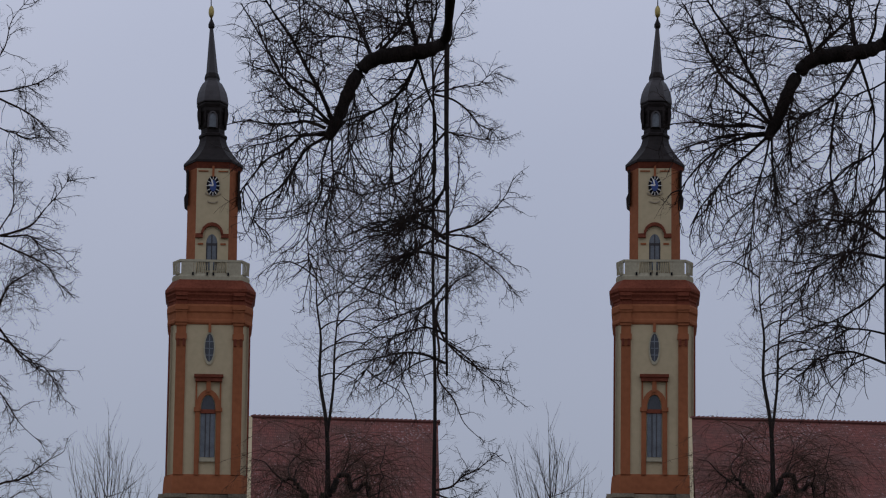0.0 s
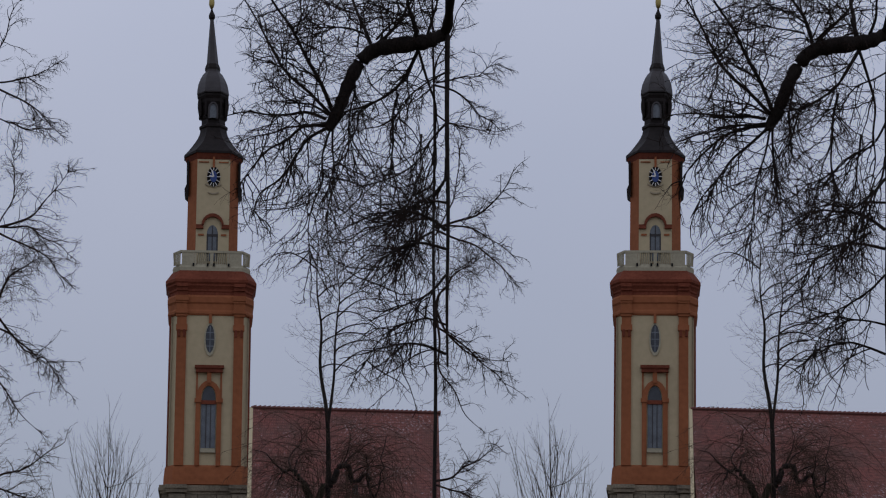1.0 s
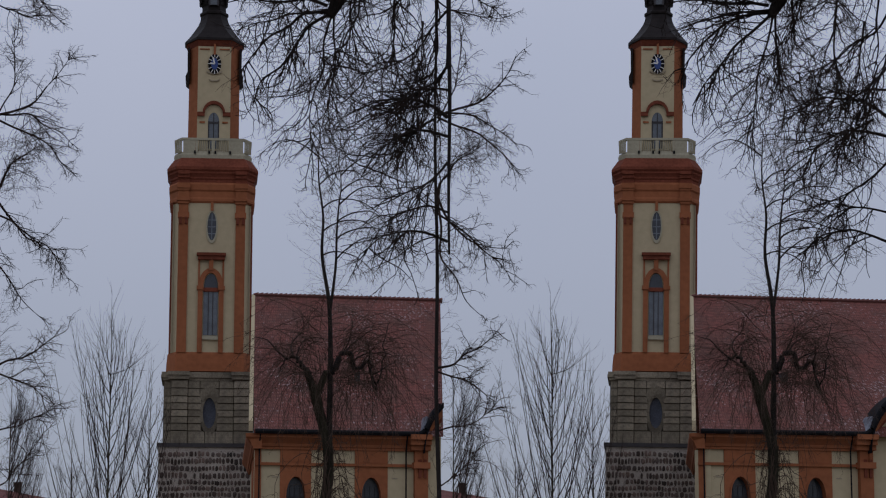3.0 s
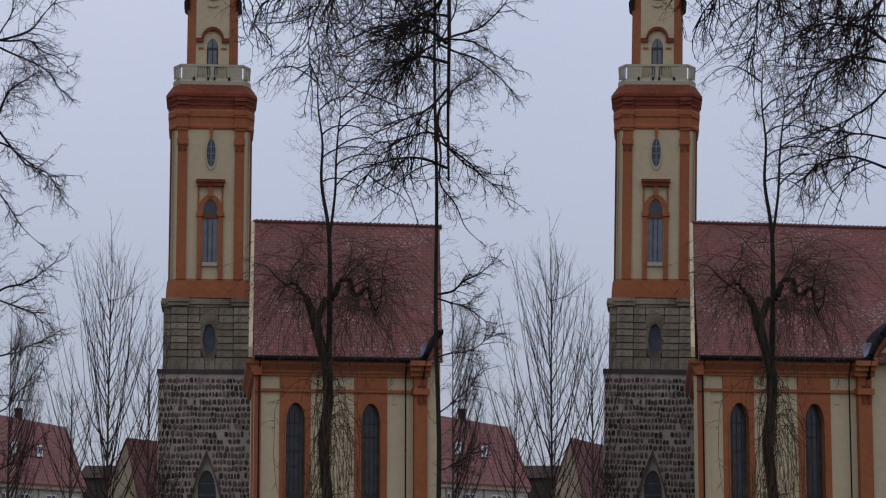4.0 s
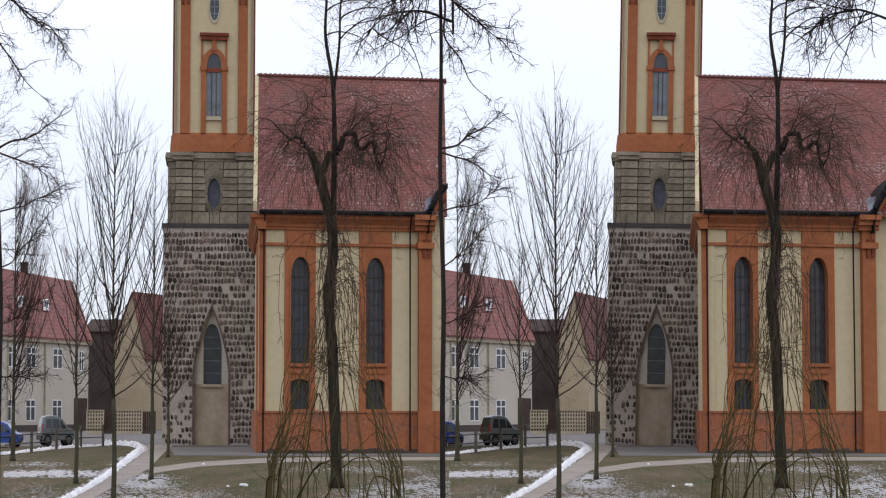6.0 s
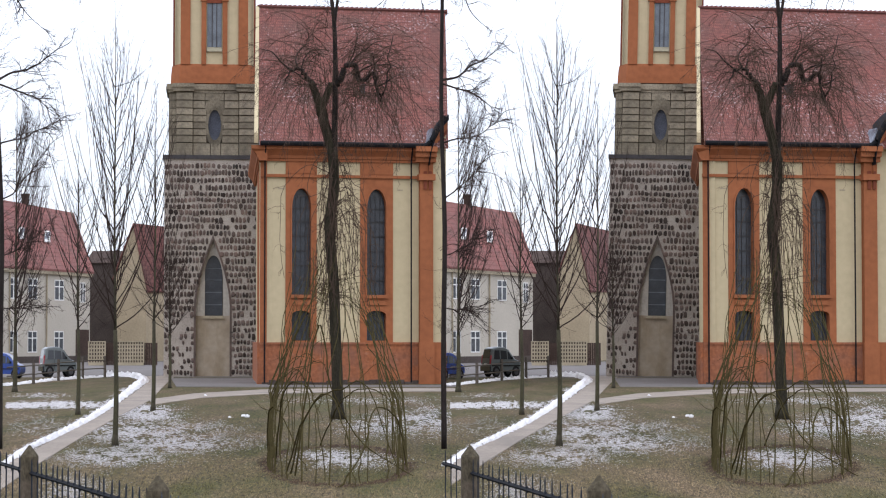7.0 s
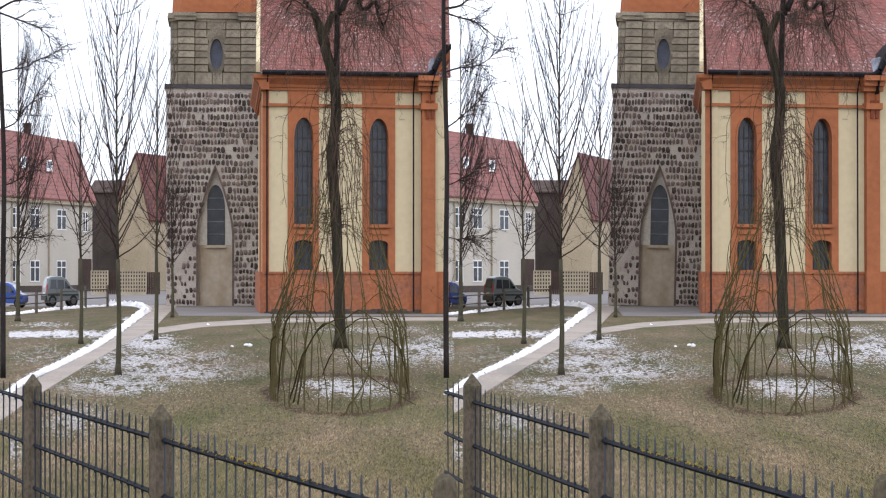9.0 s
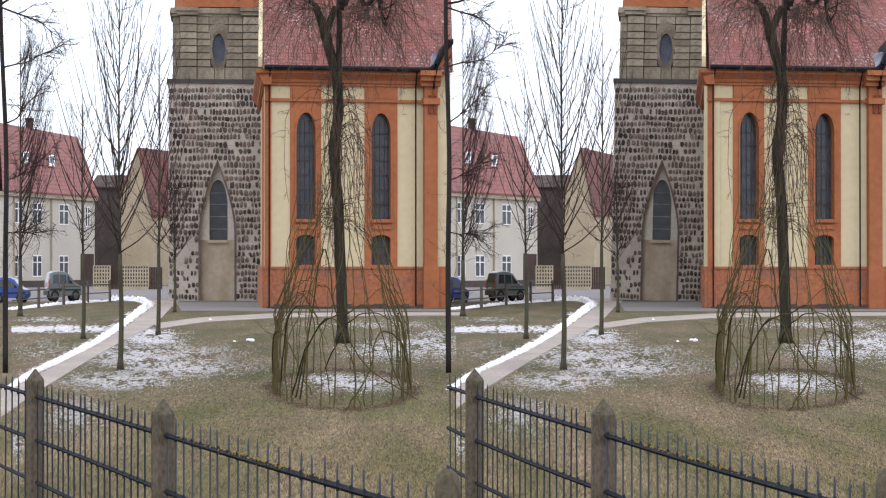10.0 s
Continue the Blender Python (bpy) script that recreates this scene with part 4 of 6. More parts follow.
def build_young_tree(x, y, top, spread, r, seed, fork, label, shoots=16, density=1.0, east=False):
    """An upright young street tree: clear stem, then many steep shoots."""
    rng = random.Random(seed)
    b = ground(x, y)
    d = b[1]
    px = d / F
    root = thing("young_tree", b, label, "tree", "bare young trees on the green")
    zt, zf = zv(top, d), zv(fork, d)
    lean = rng.uniform(-0.2, 0.2)
    stem = [(0, 0, 0), (0.02, 0, zf * 0.5), (lean * 0.1, 0, zf), (lean * 0.4, 0, zf + (zt - zf) * 0.35), (lean * 0.3, 0, zf + (zt - zf) * 0.7), (lean * 0.5, 0, zt)]
    stem = smooth_path(stem, 4)
    m = MB()
    m.tube(stem[:9], r, r * 0.72, 9)
    m.tube(stem[8:], r * 0.55, 0.002, 6)
    m.tube([(0, 0, -0.05), (0, 0, 0.25)], r * 1.5, r * 0.98, 9)
    part("trunk", m, BARK_GREEN, root, "grey-green trunk", smooth=True)
    m = MB()
    hgt = zt - zf
    for i in range(shoots):
        f = (i + rng.random()) / shoots
        z0 = zf + hgt * 0.78 * f ** 1.2
        a = rng.uniform(-1.4, 1.4) if east else i * 2.4 + rng.uniform(-0.4, 0.4)
        reach = spread * px * rng.uniform(0.55, 1.0) * (1 - 0.72 * f)
        zz = min(z0 + reach * rng.uniform(2.0, 3.5), zt - hgt * rng.uniform(0.02, 0.2) - reach * 0.5)
        if rng.random() < 0.22 and f < 0.35:
            zz = z0 + reach * rng.uniform(0.7, 1.3)
        ex, ey = reach * math.cos(a), reach * math.sin(a)
        ctrl = [(lean * 0.2, 0, z0), (ex * 0.38, ey * 0.38, z0 + (zz - z0) * 0.24), (ex * 0.74, ey * 0.74, z0 + (zz - z0) * 0.62), (ex, ey, zz)]
        limb = smooth_path(ctrl, 4)
        limb = [limb[0]] + [tuple(c + rng.gauss(0, 0.006) for c in p) for p in limb[1:]]
        m.tube(limb, r * 0.30 * rng.uniform(0.6, 1.1) * (1 - 0.4 * f), 0.004, 4)
        twigs(m, rng, limb, int(7 * density), hgt * 0.13, r * 0.065, 0.025, 0.05, 0.5, (1, 0), 0.15, (0, 0, 0.25))
    twigs(m, rng, stem[8:], int(14 * density), hgt * 0.15, r * 0.07, 0.025, 0.04, 0.45, (1, 0), 0.05, (0, 0, 0.35))
    twigs(m, rng, stem[7:12], 9, spread * px * 0.8, 0.009, 0.14, 0.0, 1.0, (3, 2), 0.1)
    part("crown", m, TWIG, root, "bare twiggy crown")
    return root


def build_edge_tree():
    """The tall tree beside the path: its limbs reach over the green on one side."""
    rng = random.Random(71)
    b = ground(-11, 660)
    d = b[1]
    root = thing("tall_bare_tree", b, "tall bare tree with long drooping side branches beside the path", "tree", "tall bare trees")
    stem = smooth_path(local(root, [at(-11, -190, d), at(-12, 0, d), at(-10, 200, d), at(-16, 420, d), at(-14, 640, d), at(-18, 860, d), at(-16, 1080, d), at(-20, 1330, d), at(-16, 1420, d)]), 4)
    m = MB()
    m.tube(stem, 0.062, 0.015, 9)
    part("trunk", m, BARK, root, "dark upright trunk", smooth=True)
    m = MB()
    keep = lambda p: p[0] > stem[0][0] + 0.03
    # height where the limb leaves, reach and height of its tip, bow, thickness
    limbs = [(1105, 58, 1330, -0.12, 1.1), (1165, 104, 1200, 0.06, 1.0), (1160, 108, 1072, -0.05, 1.1), (1110, 92, 1085, 0.1, 0.8), (908, 126, 1016, 0.14, 1.3), (912, 126, 856, -0.12, 1.1),
             (905, 132, 800, -0.1, 1.1), (895, 24, 1065, 0.12, 0.8), (762, 62, 852, -0.12, 1.5), (766, 118, 672, 0.16, 1.2), (757, 76, 544, 0.14, 1.2), (735, 118, 616, -0.06, 1.0), (462, 106, 524, 0.04, 1.1),
             (455, 92, 400, -0.06, 0.9), (350, 96, 392, 0.06, 0.8), (250, 72, 340, 0.06, 0.7), (150, 62, 196, 0.05, 0.6), (60, 52, 60, 0.05, 0.5)]
    for v0, ex, v1, bow, thick in limbs:
        dd = rng.uniform(-1, 1)
        nx, nv = -(v1 - v0), ex + 14
        c = []
        for k in range(6):
            f = k / 5
            o = bow * 4 * f * (1 - f) + (rng.gauss(0, 0.022) if 0 < k < 5 else 0)
            c.append(at(-14 + (ex + 14) * f - nx * o, v0 + (v1 - v0) * f - nv * o, d + dd * f))
        limb = smooth_path(local(root, c), 5)
        m.tube(limb, 0.026 * thick, 0.005, 5)
        for _ in range(int(16 + 3 * thick)):
            f = rng.uniform(0.2, 0.98)
            k = min(int(f * (len(limb) - 1)), len(limb) - 2)
            a, b_ = limb[k], limb[k + 1]
            q = math.dist(a, b_) or 1
            dr = [(b_[t] - a[t]) / q * 0.8 + rng.gauss(0, 0.5) for t in range(3)]
            q = math.sqrt(sum(t * t for t in dr)) or 1
            sub = wander(rng, a, [t / q for t in dr], rng.uniform(0.3, 0.85) * (1.25 - 0.5 * f), 9, 0.17, -0.35)
            m.tube(sub, 0.0095, 0.0035, 4)
            twigs(m, rng, sub, 7, 0.32, 0.0048, 0.2, -0.5, 0.85, (2, 0), 0.1, (0.05, 0, -0.12), keep, 5)
        twigs(m, rng, limb, 8, 0.35, 0.006, 0.2, -0.4, 0.9, (3, 1), 0.15, (0.08, 0, -0.15), keep, 6)
    # denser fine growth round the middle bough
    for _ in range(60):
        p = local(root, [at(rng.uniform(2, 66), 838 + rng.gauss(0, 38), d + rng.uniform(0, 2))])[0]
        q = wander(rng, p, (rng.uniform(-0.2, 0.9), rng.gauss(0, 0.3), rng.gauss(0.2, 0.6)), rng.uniform(0.3, 0.8), 8, 0.18, -1.2)
        m.tube(q, 0.005, 0.0025, 3)
        twigs(m, rng, q, 5, 0.3, 0.0036, 0.2, -0.8, 0.9, (2, 0))
    twigs(m, rng, stem[2:30], 90, 0.75, 0.0055, 0.2, 0.1, 1.0, (5, 2), 0.0, (0.45, 0, 0.2), None, 5)
    part("crown", m, TWIG, root, "fine drooping twigs")
    return root


def build_overhanging_tree():
    """The weeping tree whose trunk stands behind the viewer; its limbs come over from above."""
    rng = random.Random(5)
    sx = 1.2 if SIDE < 0 else 4.2
    root = thing("weeping_tree", (sx, -5.0 if SIDE < 0 else -4.0, 0), "old weeping tree with crooked limbs and hanging bare twigs overhead", "tree", "old weeping trees")
    D = 16.0
    dx = 0 if SIDE < 0 else -7

    def A(x, y, d=D):
        return at(x + dx + 4, 1333 - y, d)

    def L(pts, per=5):
        return smooth_path(local(root, pts), per)
    m = MB()
    m.tube(smooth_path([(0, 0, 0), (0.1, 0.2, 2.5), (0, 0.4, 5.5), (-0.1, 1.2, 8.0)], 4), 0.32, 0.2, 10)
    m.tube([(0, 0, -0.05), (0, 0, 0.5)], 0.5, 0.31, 10)
    trunk = part("trunk", m, BARK, root, "thick dark trunk", smooth=True)
    x0, y0 = root.location[0] - 0.1, root.location[1] + 1.2
    main = [(x0, y0, 8.0), (x0 * 0.9 + 0.05, 4, 10.5), A(806, -330, 11), A(800, -120, 14.5), A(791, 30, 15.6), A(784, 76), A(762, 92), A(738, 98), A(690, 104), A(655, 113), A(632, 134), A(613, 168), A(601, 200), A(586, 232)]
    limb = L(main, 5)
    m = MB()
    rr = []
    for i in range(len(limb)):
        f = i / (len(limb) - 1)
        rr.append((0.15 - 0.12 * f / 0.3 if f < 0.3 else 0.03 + 0.02 * (f - 0.3) / 0.15 if f < 0.45 else 0.05 + 0.008 * math.sin((f - 0.45) / 0.3 * math.pi) if f < 0.75 else 0.05 - 0.006 * (f - 0.75) / 0.25) * (1 + 0.09 * math.sin(i * 1.7) + rng.uniform(-0.05, 0.05)))
    m.tube(limb, rr, 0, 10)
    m.tube(L([A(594, 218), A(586, 232), A(580, 244), A(577, 252)], 3), 0.052, 0.03, 9)
    # a thin leader hangs from the limb and carries the low boughs
    drop = L([A(787, 84), A(786, 240), A(788, 400), A(786, 560), A(787, 670)], 5)
    m.tube(drop, 0.02, 0.008, 7)
    part("limb", m, BARK, root, "crooked dark limb", smooth=True)
    # boughs: start, end, bow to the side as a share of the length, thickness
    elbow = [(585, 222, 455, -15, 0.02, 0.018), (580, 224, 424, 12, -0.04, 0.015), (572, 232, 398, 226, 0.03, 0.013), (576, 224, 494, 200, 0.08, 0.010), (572, 240, 412, 276, 0.04, 0.010),
             (575, 244, 420, 346, 0.14, 0.013), (578, 246, 440, 408, 0.07, 0.013), (580, 250, 546, 480, 0.03, 0.009), (584, 250, 574, 430, -0.06, 0.009), (540, 150, 486, 110, -0.1, 0.007), (520, 130, 440, 134, 0.12, 0.007)]
    upper = [(655, 110, 586, -30, 0.05, 0.016), (652, 108, 742, -25, 0.08, 0.015), (735, 98, 716, -20, -0.03, 0.022), (748, 95, 768, -20, 0.05, 0.014), (640, 82, 518, 78, 0.08, 0.008),
             (622, 46, 520, -6, -0.06, 0.008), (662, 92, 778, 38, -0.12, 0.009), (735, 112, 600, 221, -0.14, 0.016), (700, 187, 704, 402, 0.08, 0.011), (622, 150, 624, 312, 0.05, 0.009), (690, 60, 640, 10, 0.1, 0.007)]
    hanging = [(736, 112, 756, 360, -0.08, 0.012), (741, 260, 716, 390, -0.05, 0.009), (784, 240, 622, 352, -0.10, 0.010), (784, 338, 640, 424, -0.10, 0.011), (784, 428, 640, 408, 0.14, 0.015),
               (784, 380, 700, 402, 0.1, 0.010), (784, 508, 655, 585, -0.08, 0.010), (784, 462, 636, 528, 0.22, 0.012), (784, 648, 636, 668, 0.2, 0.011), (784, 596, 655, 640, 0.2, 0.009), (760, 432, 690, 500, 0.1, 0.010),
               (784, 300, 690, 470, -0.1, 0.010), (630, 222, 574, 330, -0.1, 0.008), (784, 150, 690, 240, 0.1, 0.008)]
    stop = ((779 if SIDE < 0 else 1600) - 784) / F * 15.5
    tw, m = MB(), MB()
    start = at(408 + dx, 0, D)[0]
    inside = lambda p: start < p[0] + root.location[0] < stop
    for bx, by, ex, ey, bow, r in elbow + upper + hanging:
        low = ey > 300
        nx, ny = -(ey - by), ex - bx
        dd = rng.uniform(-0.7, 0.7)
        c = []
        for k in range(6):
            f = k / 5
            o = bow * 4 * f * (1 - f) + (rng.gauss(0, 0.018) if 0 < k < 5 else 0)
            c.append(A(bx + (ex - bx) * f + nx * o, by + (ey - by) * f + ny * o, D + dd * f))
        q = L(c, 5)
        m.tube(q, r, r * 0.3, 6)
        size = math.dist(q[0], q[-1])
        for _ in range(int(8 + (12 if low else 19 if bx > 600 else 13) * size)):
            f = rng.uniform(0.1, 1.0)
            k = min(int(f * (len(q) - 1)), len(q) - 2)
            a, b = q[k], q[k + 1]
            n_ = math.dist(a, b) or 1
            d = [(b[t] - a[t]) / n_ * 0.75 + rng.gauss(0, 0.55) for t in range(3)]
            d[2] -= 0.35 if low else 0.05
            n_ = math.sqrt(sum(v * v for v in d)) or 1
            sub = wander(rng, a, [v / n_ for v in d], rng.uniform(0.25, 0.65) * (1.2 - 0.45 * f), 11, 0.19, -0.8 if low else -0.5)
            if not inside(sub[-1]) or not inside(sub[4]):
                continue
            m.tube(sub, min(r * 0.5, 0.0055), 0.0022, 4)
            twigs(tw, rng, sub, 5 if low else 6, 0.24, 0.0028, 0.22, -0.7 if low else -0.5, 0.85, (2, 0), 0.08, (0, 0, -0.1), inside, 7)
    twigs(tw, rng, limb[30:], 80, 0.45, 0.0036, 0.18, -0.3, 1.0, (4, 2), 0.0, (0, 0, 0.05), inside, 6)
    part("branch", m, BARK, root, "dark side branches", smooth=True)
    # fine pendulous shoots under the boughs
    for i in range(85):
        f = rng.random()
        cx = 520 + 255 * f ** 0.7
        top = 270 + rng.uniform(0, 170) + 130 * f * rng.random()
        p = local(root, [A(cx, top, D + rng.uniform(-0.5, 0.5))])[0]
        q = wander(rng, p, (rng.gauss(0, 0.45), rng.gauss(0, 0.2), -0.5), rng.uniform(0.3, 0.65), 9, 0.14, -0.9)
        if inside(q[-1]):
            tw.tube(q, 0.0032, 0.0015, 3)
            twigs(tw, rng, q, 6, 0.22, 0.0022, 0.2, -1.0, 0.8, (1, 0))
    part("twig", tw, TWIG, root, "tangle of fine bare hanging twigs")
    return root


def build_pollard():
    """The tall weeping tree before the church, with its knotted head."""
    rng = random.Random(23)
    b = ground(585, 608)
    d = b[1]
    root = thing("weeping_pollard_tree", b, "crooked bare weeping tree with a knotted head and hanging twigs", "tree", "weeping pollard trees")

    def A(x, v, dd=0.0):
        return at(x, v, d + dd)

    def L(pts, per=4):
        return smooth_path(local(root, pts), per)
    m = MB()
    core = L([A(585, -142), A(584, -60), A(580, 40), A(577, 110), A(570, 200), A(578, 270), A(576, 330), A(560, 390), A(553, 430)], 5)
    m.tube(core, 0.165, 0.125, 11)
    for i in range(7):
        a0 = 2 * math.pi * i / 7
        rib = [(p[0] + 0.125 * math.cos(a0 + 0.05 * j + rng.gauss(0, 0.06)), p[1] + 0.125 * math.sin(a0 + 0.05 * j), p[2]) for j, p in enumerate(core)]
        m.tube(rib, rng.uniform(0.045, 0.065), 0.03, 6)
    m.tube([(0, 0, -0.05), (0, 0, 0.45)], 0.25, 0.165, 11)
    m.tube(L([A(556, 400), A(549, 430), A(538, 458)], 3), 0.14, 0.10, 9)
    m.tube(L([A(556, 410), A(568, 440), A(575, 456)], 3), 0.12, 0.10, 9)
    part("trunk", m, BARK_POLLARD, root, "dark crooked trunk", smooth=True)
    m = MB()
    uppers = []
    lead = L([A(578, 300), A(580, 400), A(581, 500), A(578, 580), A(566, 660), A(568, 730), A(560, 800), A(562, 880)], 5)
    lead2 = L([A(580, 560), A(590, 640), A(592, 700), A(596, 750), A(600, 790), A(592, 850)], 5)
    m.tube(lead, 0.10, 0.010, 7)
    m.tube(lead2, 0.05, 0.010, 6)
    for q_, st_ in ((lead, 20), (lead, 23), (lead, 26), (lead, 29), (lead, 32), (lead2, 6), (lead2, 9), (lead2, 12), (lead2, 15), (lead2, 18), (lead2, 21)):
        o_ = rng.choice((-1, 1)) if q_ is lead else 1
        br = wander(rng, q_[st_], (o_ * 0.6, rng.gauss(0, 0.3), 0.75), rng.uniform(1.6, 2.8), 14, 0.08, -0.8)
        m.tube(br, 0.026, 0.006, 5)
        uppers.append(br)
    arm = L([A(572, 450), A(590, 460), A(594, 482), A(604, 488), A(617, 484), A(622, 462), A(630, 460), A(645, 474), A(652, 468), A(655, 440), A(662, 425), A(672, 460), A(676, 500), A(684, 540)], 3)
    arm = [arm[0]] + [tuple(v + rng.gauss(0, 0.03) for v in p) for p in arm[1:]]
    m.tube(arm, 0.105, 0.010, 7)
    for k in (4, 9, 14, 20, 26, 31):
        br = wander(rng, arm[k], (rng.gauss(0, 0.7), rng.gauss(0, 0.4), 0.8), rng.uniform(0.7, 1.8), 9, 0.25, -0.2)
        m.tube(br, 0.032, 0.008, 5)
        uppers.append(br)
    armL = L([A(545, 450), A(528, 470), A(515, 482), A(500, 475), A(490, 450)], 4)
    armL = [armL[0]] + [tuple(v + rng.gauss(0, 0.03) for v in p) for p in armL[1:]]
    m.tube(armL, 0.09, 0.010, 6)
    for k in (2, 5, 8, 11):
        br = wander(rng, armL[k], (rng.gauss(-0.3, 0.6), rng.gauss(0, 0.4), 0.8), rng.uniform(0.7, 1.6), 9, 0.25, -0.2)
        m.tube(br, 0.03, 0.008, 5)
        uppers.append(br)
    part("limb", m, BARK, root, "knotted dark limbs", smooth=True)
    tw = MB()
    for q, n in ((arm, 30), (armL, 24), (lead[:18], 26), (lead[16:], 30), (lead2, 30)):
        hi = q is lead2 or q[0][2] > zv(560, d)
        twigs(tw, rng, q, n, 2.0 if not hi else 1.3, 0.007, 0.17, -0.55 if not hi else -0.25, 0.95, (5, 2), 0.05, (0, 0, 0.3 if hi else 0.15), None, 9)
    for br in uppers:
        twigs(tw, rng, br, 12, 1.0, 0.006, 0.15, -0.7, 0.8, (4, 1), 0.1, (0, 0, -0.15), None, 8)
    # arching shoots that hang from the head
    for i in range(115):
        x = min(max(rng.gauss(588, 58), 480), 712)
        v = 478 + rng.uniform(-40, 105) * (1 - abs(x - 588) / 170)
        p = local(root, [A(576 + (x - 576) * rng.uniform(0.3, 0.8), v - rng.uniform(0, 40), rng.uniform(-0.6, 0.6))])[0]
        side_ = 1 if x > 578 else -1
        q = wander(rng, p, (side_ * rng.uniform(0.1, 0.9), rng.gauss(0, 0.4), rng.uniform(0.2, 0.9)), rng.uniform(1.4, 3.6), 13, 0.13, -0.7)
        tw.tube(q, 0.010, 0.004, 3)
        twigs(tw, rng, q, 8, 0.7, 0.0055, 0.2, -0.7, 0.85, (2, 0), 0.1, (0, 0, -0.1))
    for i in range(80):
        x = min(max(rng.gauss(596, 52), 488), 706)
        p = local(root, [A(x, 455 + rng.uniform(-30, 70) * (1 - abs(x - 592) / 150), rng.uniform(-0.6, 0.6))])[0]
        q = wander(rng, p, (rng.gauss(0, 0.25), rng.gauss(0, 0.2), -0.8), rng.uniform(1.2, 3.2), 12, 0.09, -0.4)
        tw.tube(q, 0.009, 0.004, 3)
        twigs(tw, rng, q, 7, 0.6, 0.0055, 0.18, -0.8, 0.7, (2, 0), 0.1, (0, 0, -0.2))
    for i in range(46):
        x = 580 + rng.gauss(4, 36)
        v = rng.uniform(180, 330)
        q = [A(577, v), A((x + 577) / 2, v + 15), A(x, v - 40), A(x + rng.gauss(0, 5), v - rng.uniform(100, 230))]
        q = [tuple(c + rng.gauss(0, 0.03) for c in p) for p in L(q, 4)]
        tw.tube(q, 0.014, 0.007, 3)
        twigs(tw, rng, q, 8, 0.6, 0.009, 0.25, -0.3, 0.9, (2, 0))
    for i in range(46):
        v = rng.uniform(55, 110)
        sgn = rng.choice((-1, 1))
        pts = wander(rng, local(root, [A(578, v)])[0], (sgn * rng.uniform(0.4, 1), rng.gauss(0, 0.5), rng.uniform(-0.2, 0.7)), rng.uniform(0.4, 1.3), 7, 0.25, -0.9)
        tw.tube(pts, 0.013, 0.005, 3)
        twigs(tw, rng, pts, 3, 0.4, 0.006, 0.25, -0.5)
    for i in range(20):
        v = rng.uniform(120, 330)
        x = 577 + rng.gauss(0, 9)
        q = [tuple(c + rng.gauss(0, 0.03) for c in p) for p in L([A(x, v), A(x + rng.gauss(0, 6), v - 60), A(x + rng.gauss(0, 12), v - rng.uniform(90, 190))], 4)]
        q = [(p[0], p[1] - 0.2, p[2]) for p in q]
        tw.tube(q, 0.016, 0.007, 3)
        twigs(tw, rng, q, 5, 0.45, 0.007, 0.25, -0.4)
    part("twig", tw, TWIG_RED, root, "reddish hanging twigs")
    return root


def build_willow_dome():
    """The ring of planted willow rods leaning in round the tree."""
    rng = random.Random(9)
    c = ground(584, 690)
    root = thing("willow_rod_dome", c, "dome of bent olive willow rods planted on the lawn", "willow dome", "willow domes")
    rods = []
    for i in range(58):
        a = 2 * math.pi * i / 46 + rng.uniform(-0.1, 0.1)
        if i >= 44:
            a = rng.choice((0, math.pi)) + rng.gauss(0, 0.22)
        sx, sy = math.cos(a), math.sin(a)
        if abs(sx) < 0.72 and rng.random() < 0.3:
            continue
        bx, by = 584 + 122 * sx, 690 + 34 * sy
        g = ground(bx, by)
        dd = g[1]
        topx = 584 + sx * rng.uniform(6, 80)
        topv = rng.uniform(60, 175) if rng.random() < 0.85 else rng.uniform(-100, 0)
        dm = dd + (62 - dd) * 0.45
        dt = dd + (64 - dd) * 0.85
        pts = [g, at(bx - sx * 4, (470 - by) * 0.55, dd + (dm - dd) * 0.5), at(bx - sx * 18 + rng.gauss(0, 6), (470 - by) * 0.12 - 40, dm), at((bx + topx) / 2 - sx * 12 + rng.gauss(0, 8), topv * 0.45 - 8, (dm + dt) / 2), at(topx, topv, dt)]
        rods.append((pts, rng.uniform(0.011, 0.018)))
    hoops = [((516, 708), (560, 30), (585, -85), (640, -180), (728, 708)), ((508, 705), (545, -118), (600, -85), (648, -82), (700, 712)),
             ((480, 690), (500, -88), (540, -80), (560, -130), (570, 720)), ((592, 728), (640, -195), (660, -120), (700, -140), (712, 690)), ((470, 685), (472, -126), (490, -122), (510, -160), (535, 700)),
             ((560, 655), (600, -110), (640, -84), (690, -110), (716, 700)), ((500, 705), (530, -150), (575, -92), (610, -160), (622, 728))]
    for a, p1, p2, p3, e in hoops:
        g0, g1 = ground(a[0] - 6, a[1]), ground(e[0] - 6, e[1])
        mid = [at(p[0] - 10, p[1], g0[1] + (g1[1] - g0[1]) * f) for p, f in ((p1, 0.25), (p2, 0.5), (p3, 0.75))]
        rods.append(([g0] + mid + [g1], 0.016))
    for pts, r in rods:
        m = MB()
        q = smooth_path(local(root, pts), 5)
        q = [q[0]] + [tuple(v + rng.gauss(0, 0.012) for v in p) for p in q[1:]]
        m.tube(q, r, r * 0.5, 5)
        twigs(m, rng, q, 2, 0.5, 0.007, 0.2, 0.1, 0.8)
        part("rod", m, WILLOW, root)
    return root


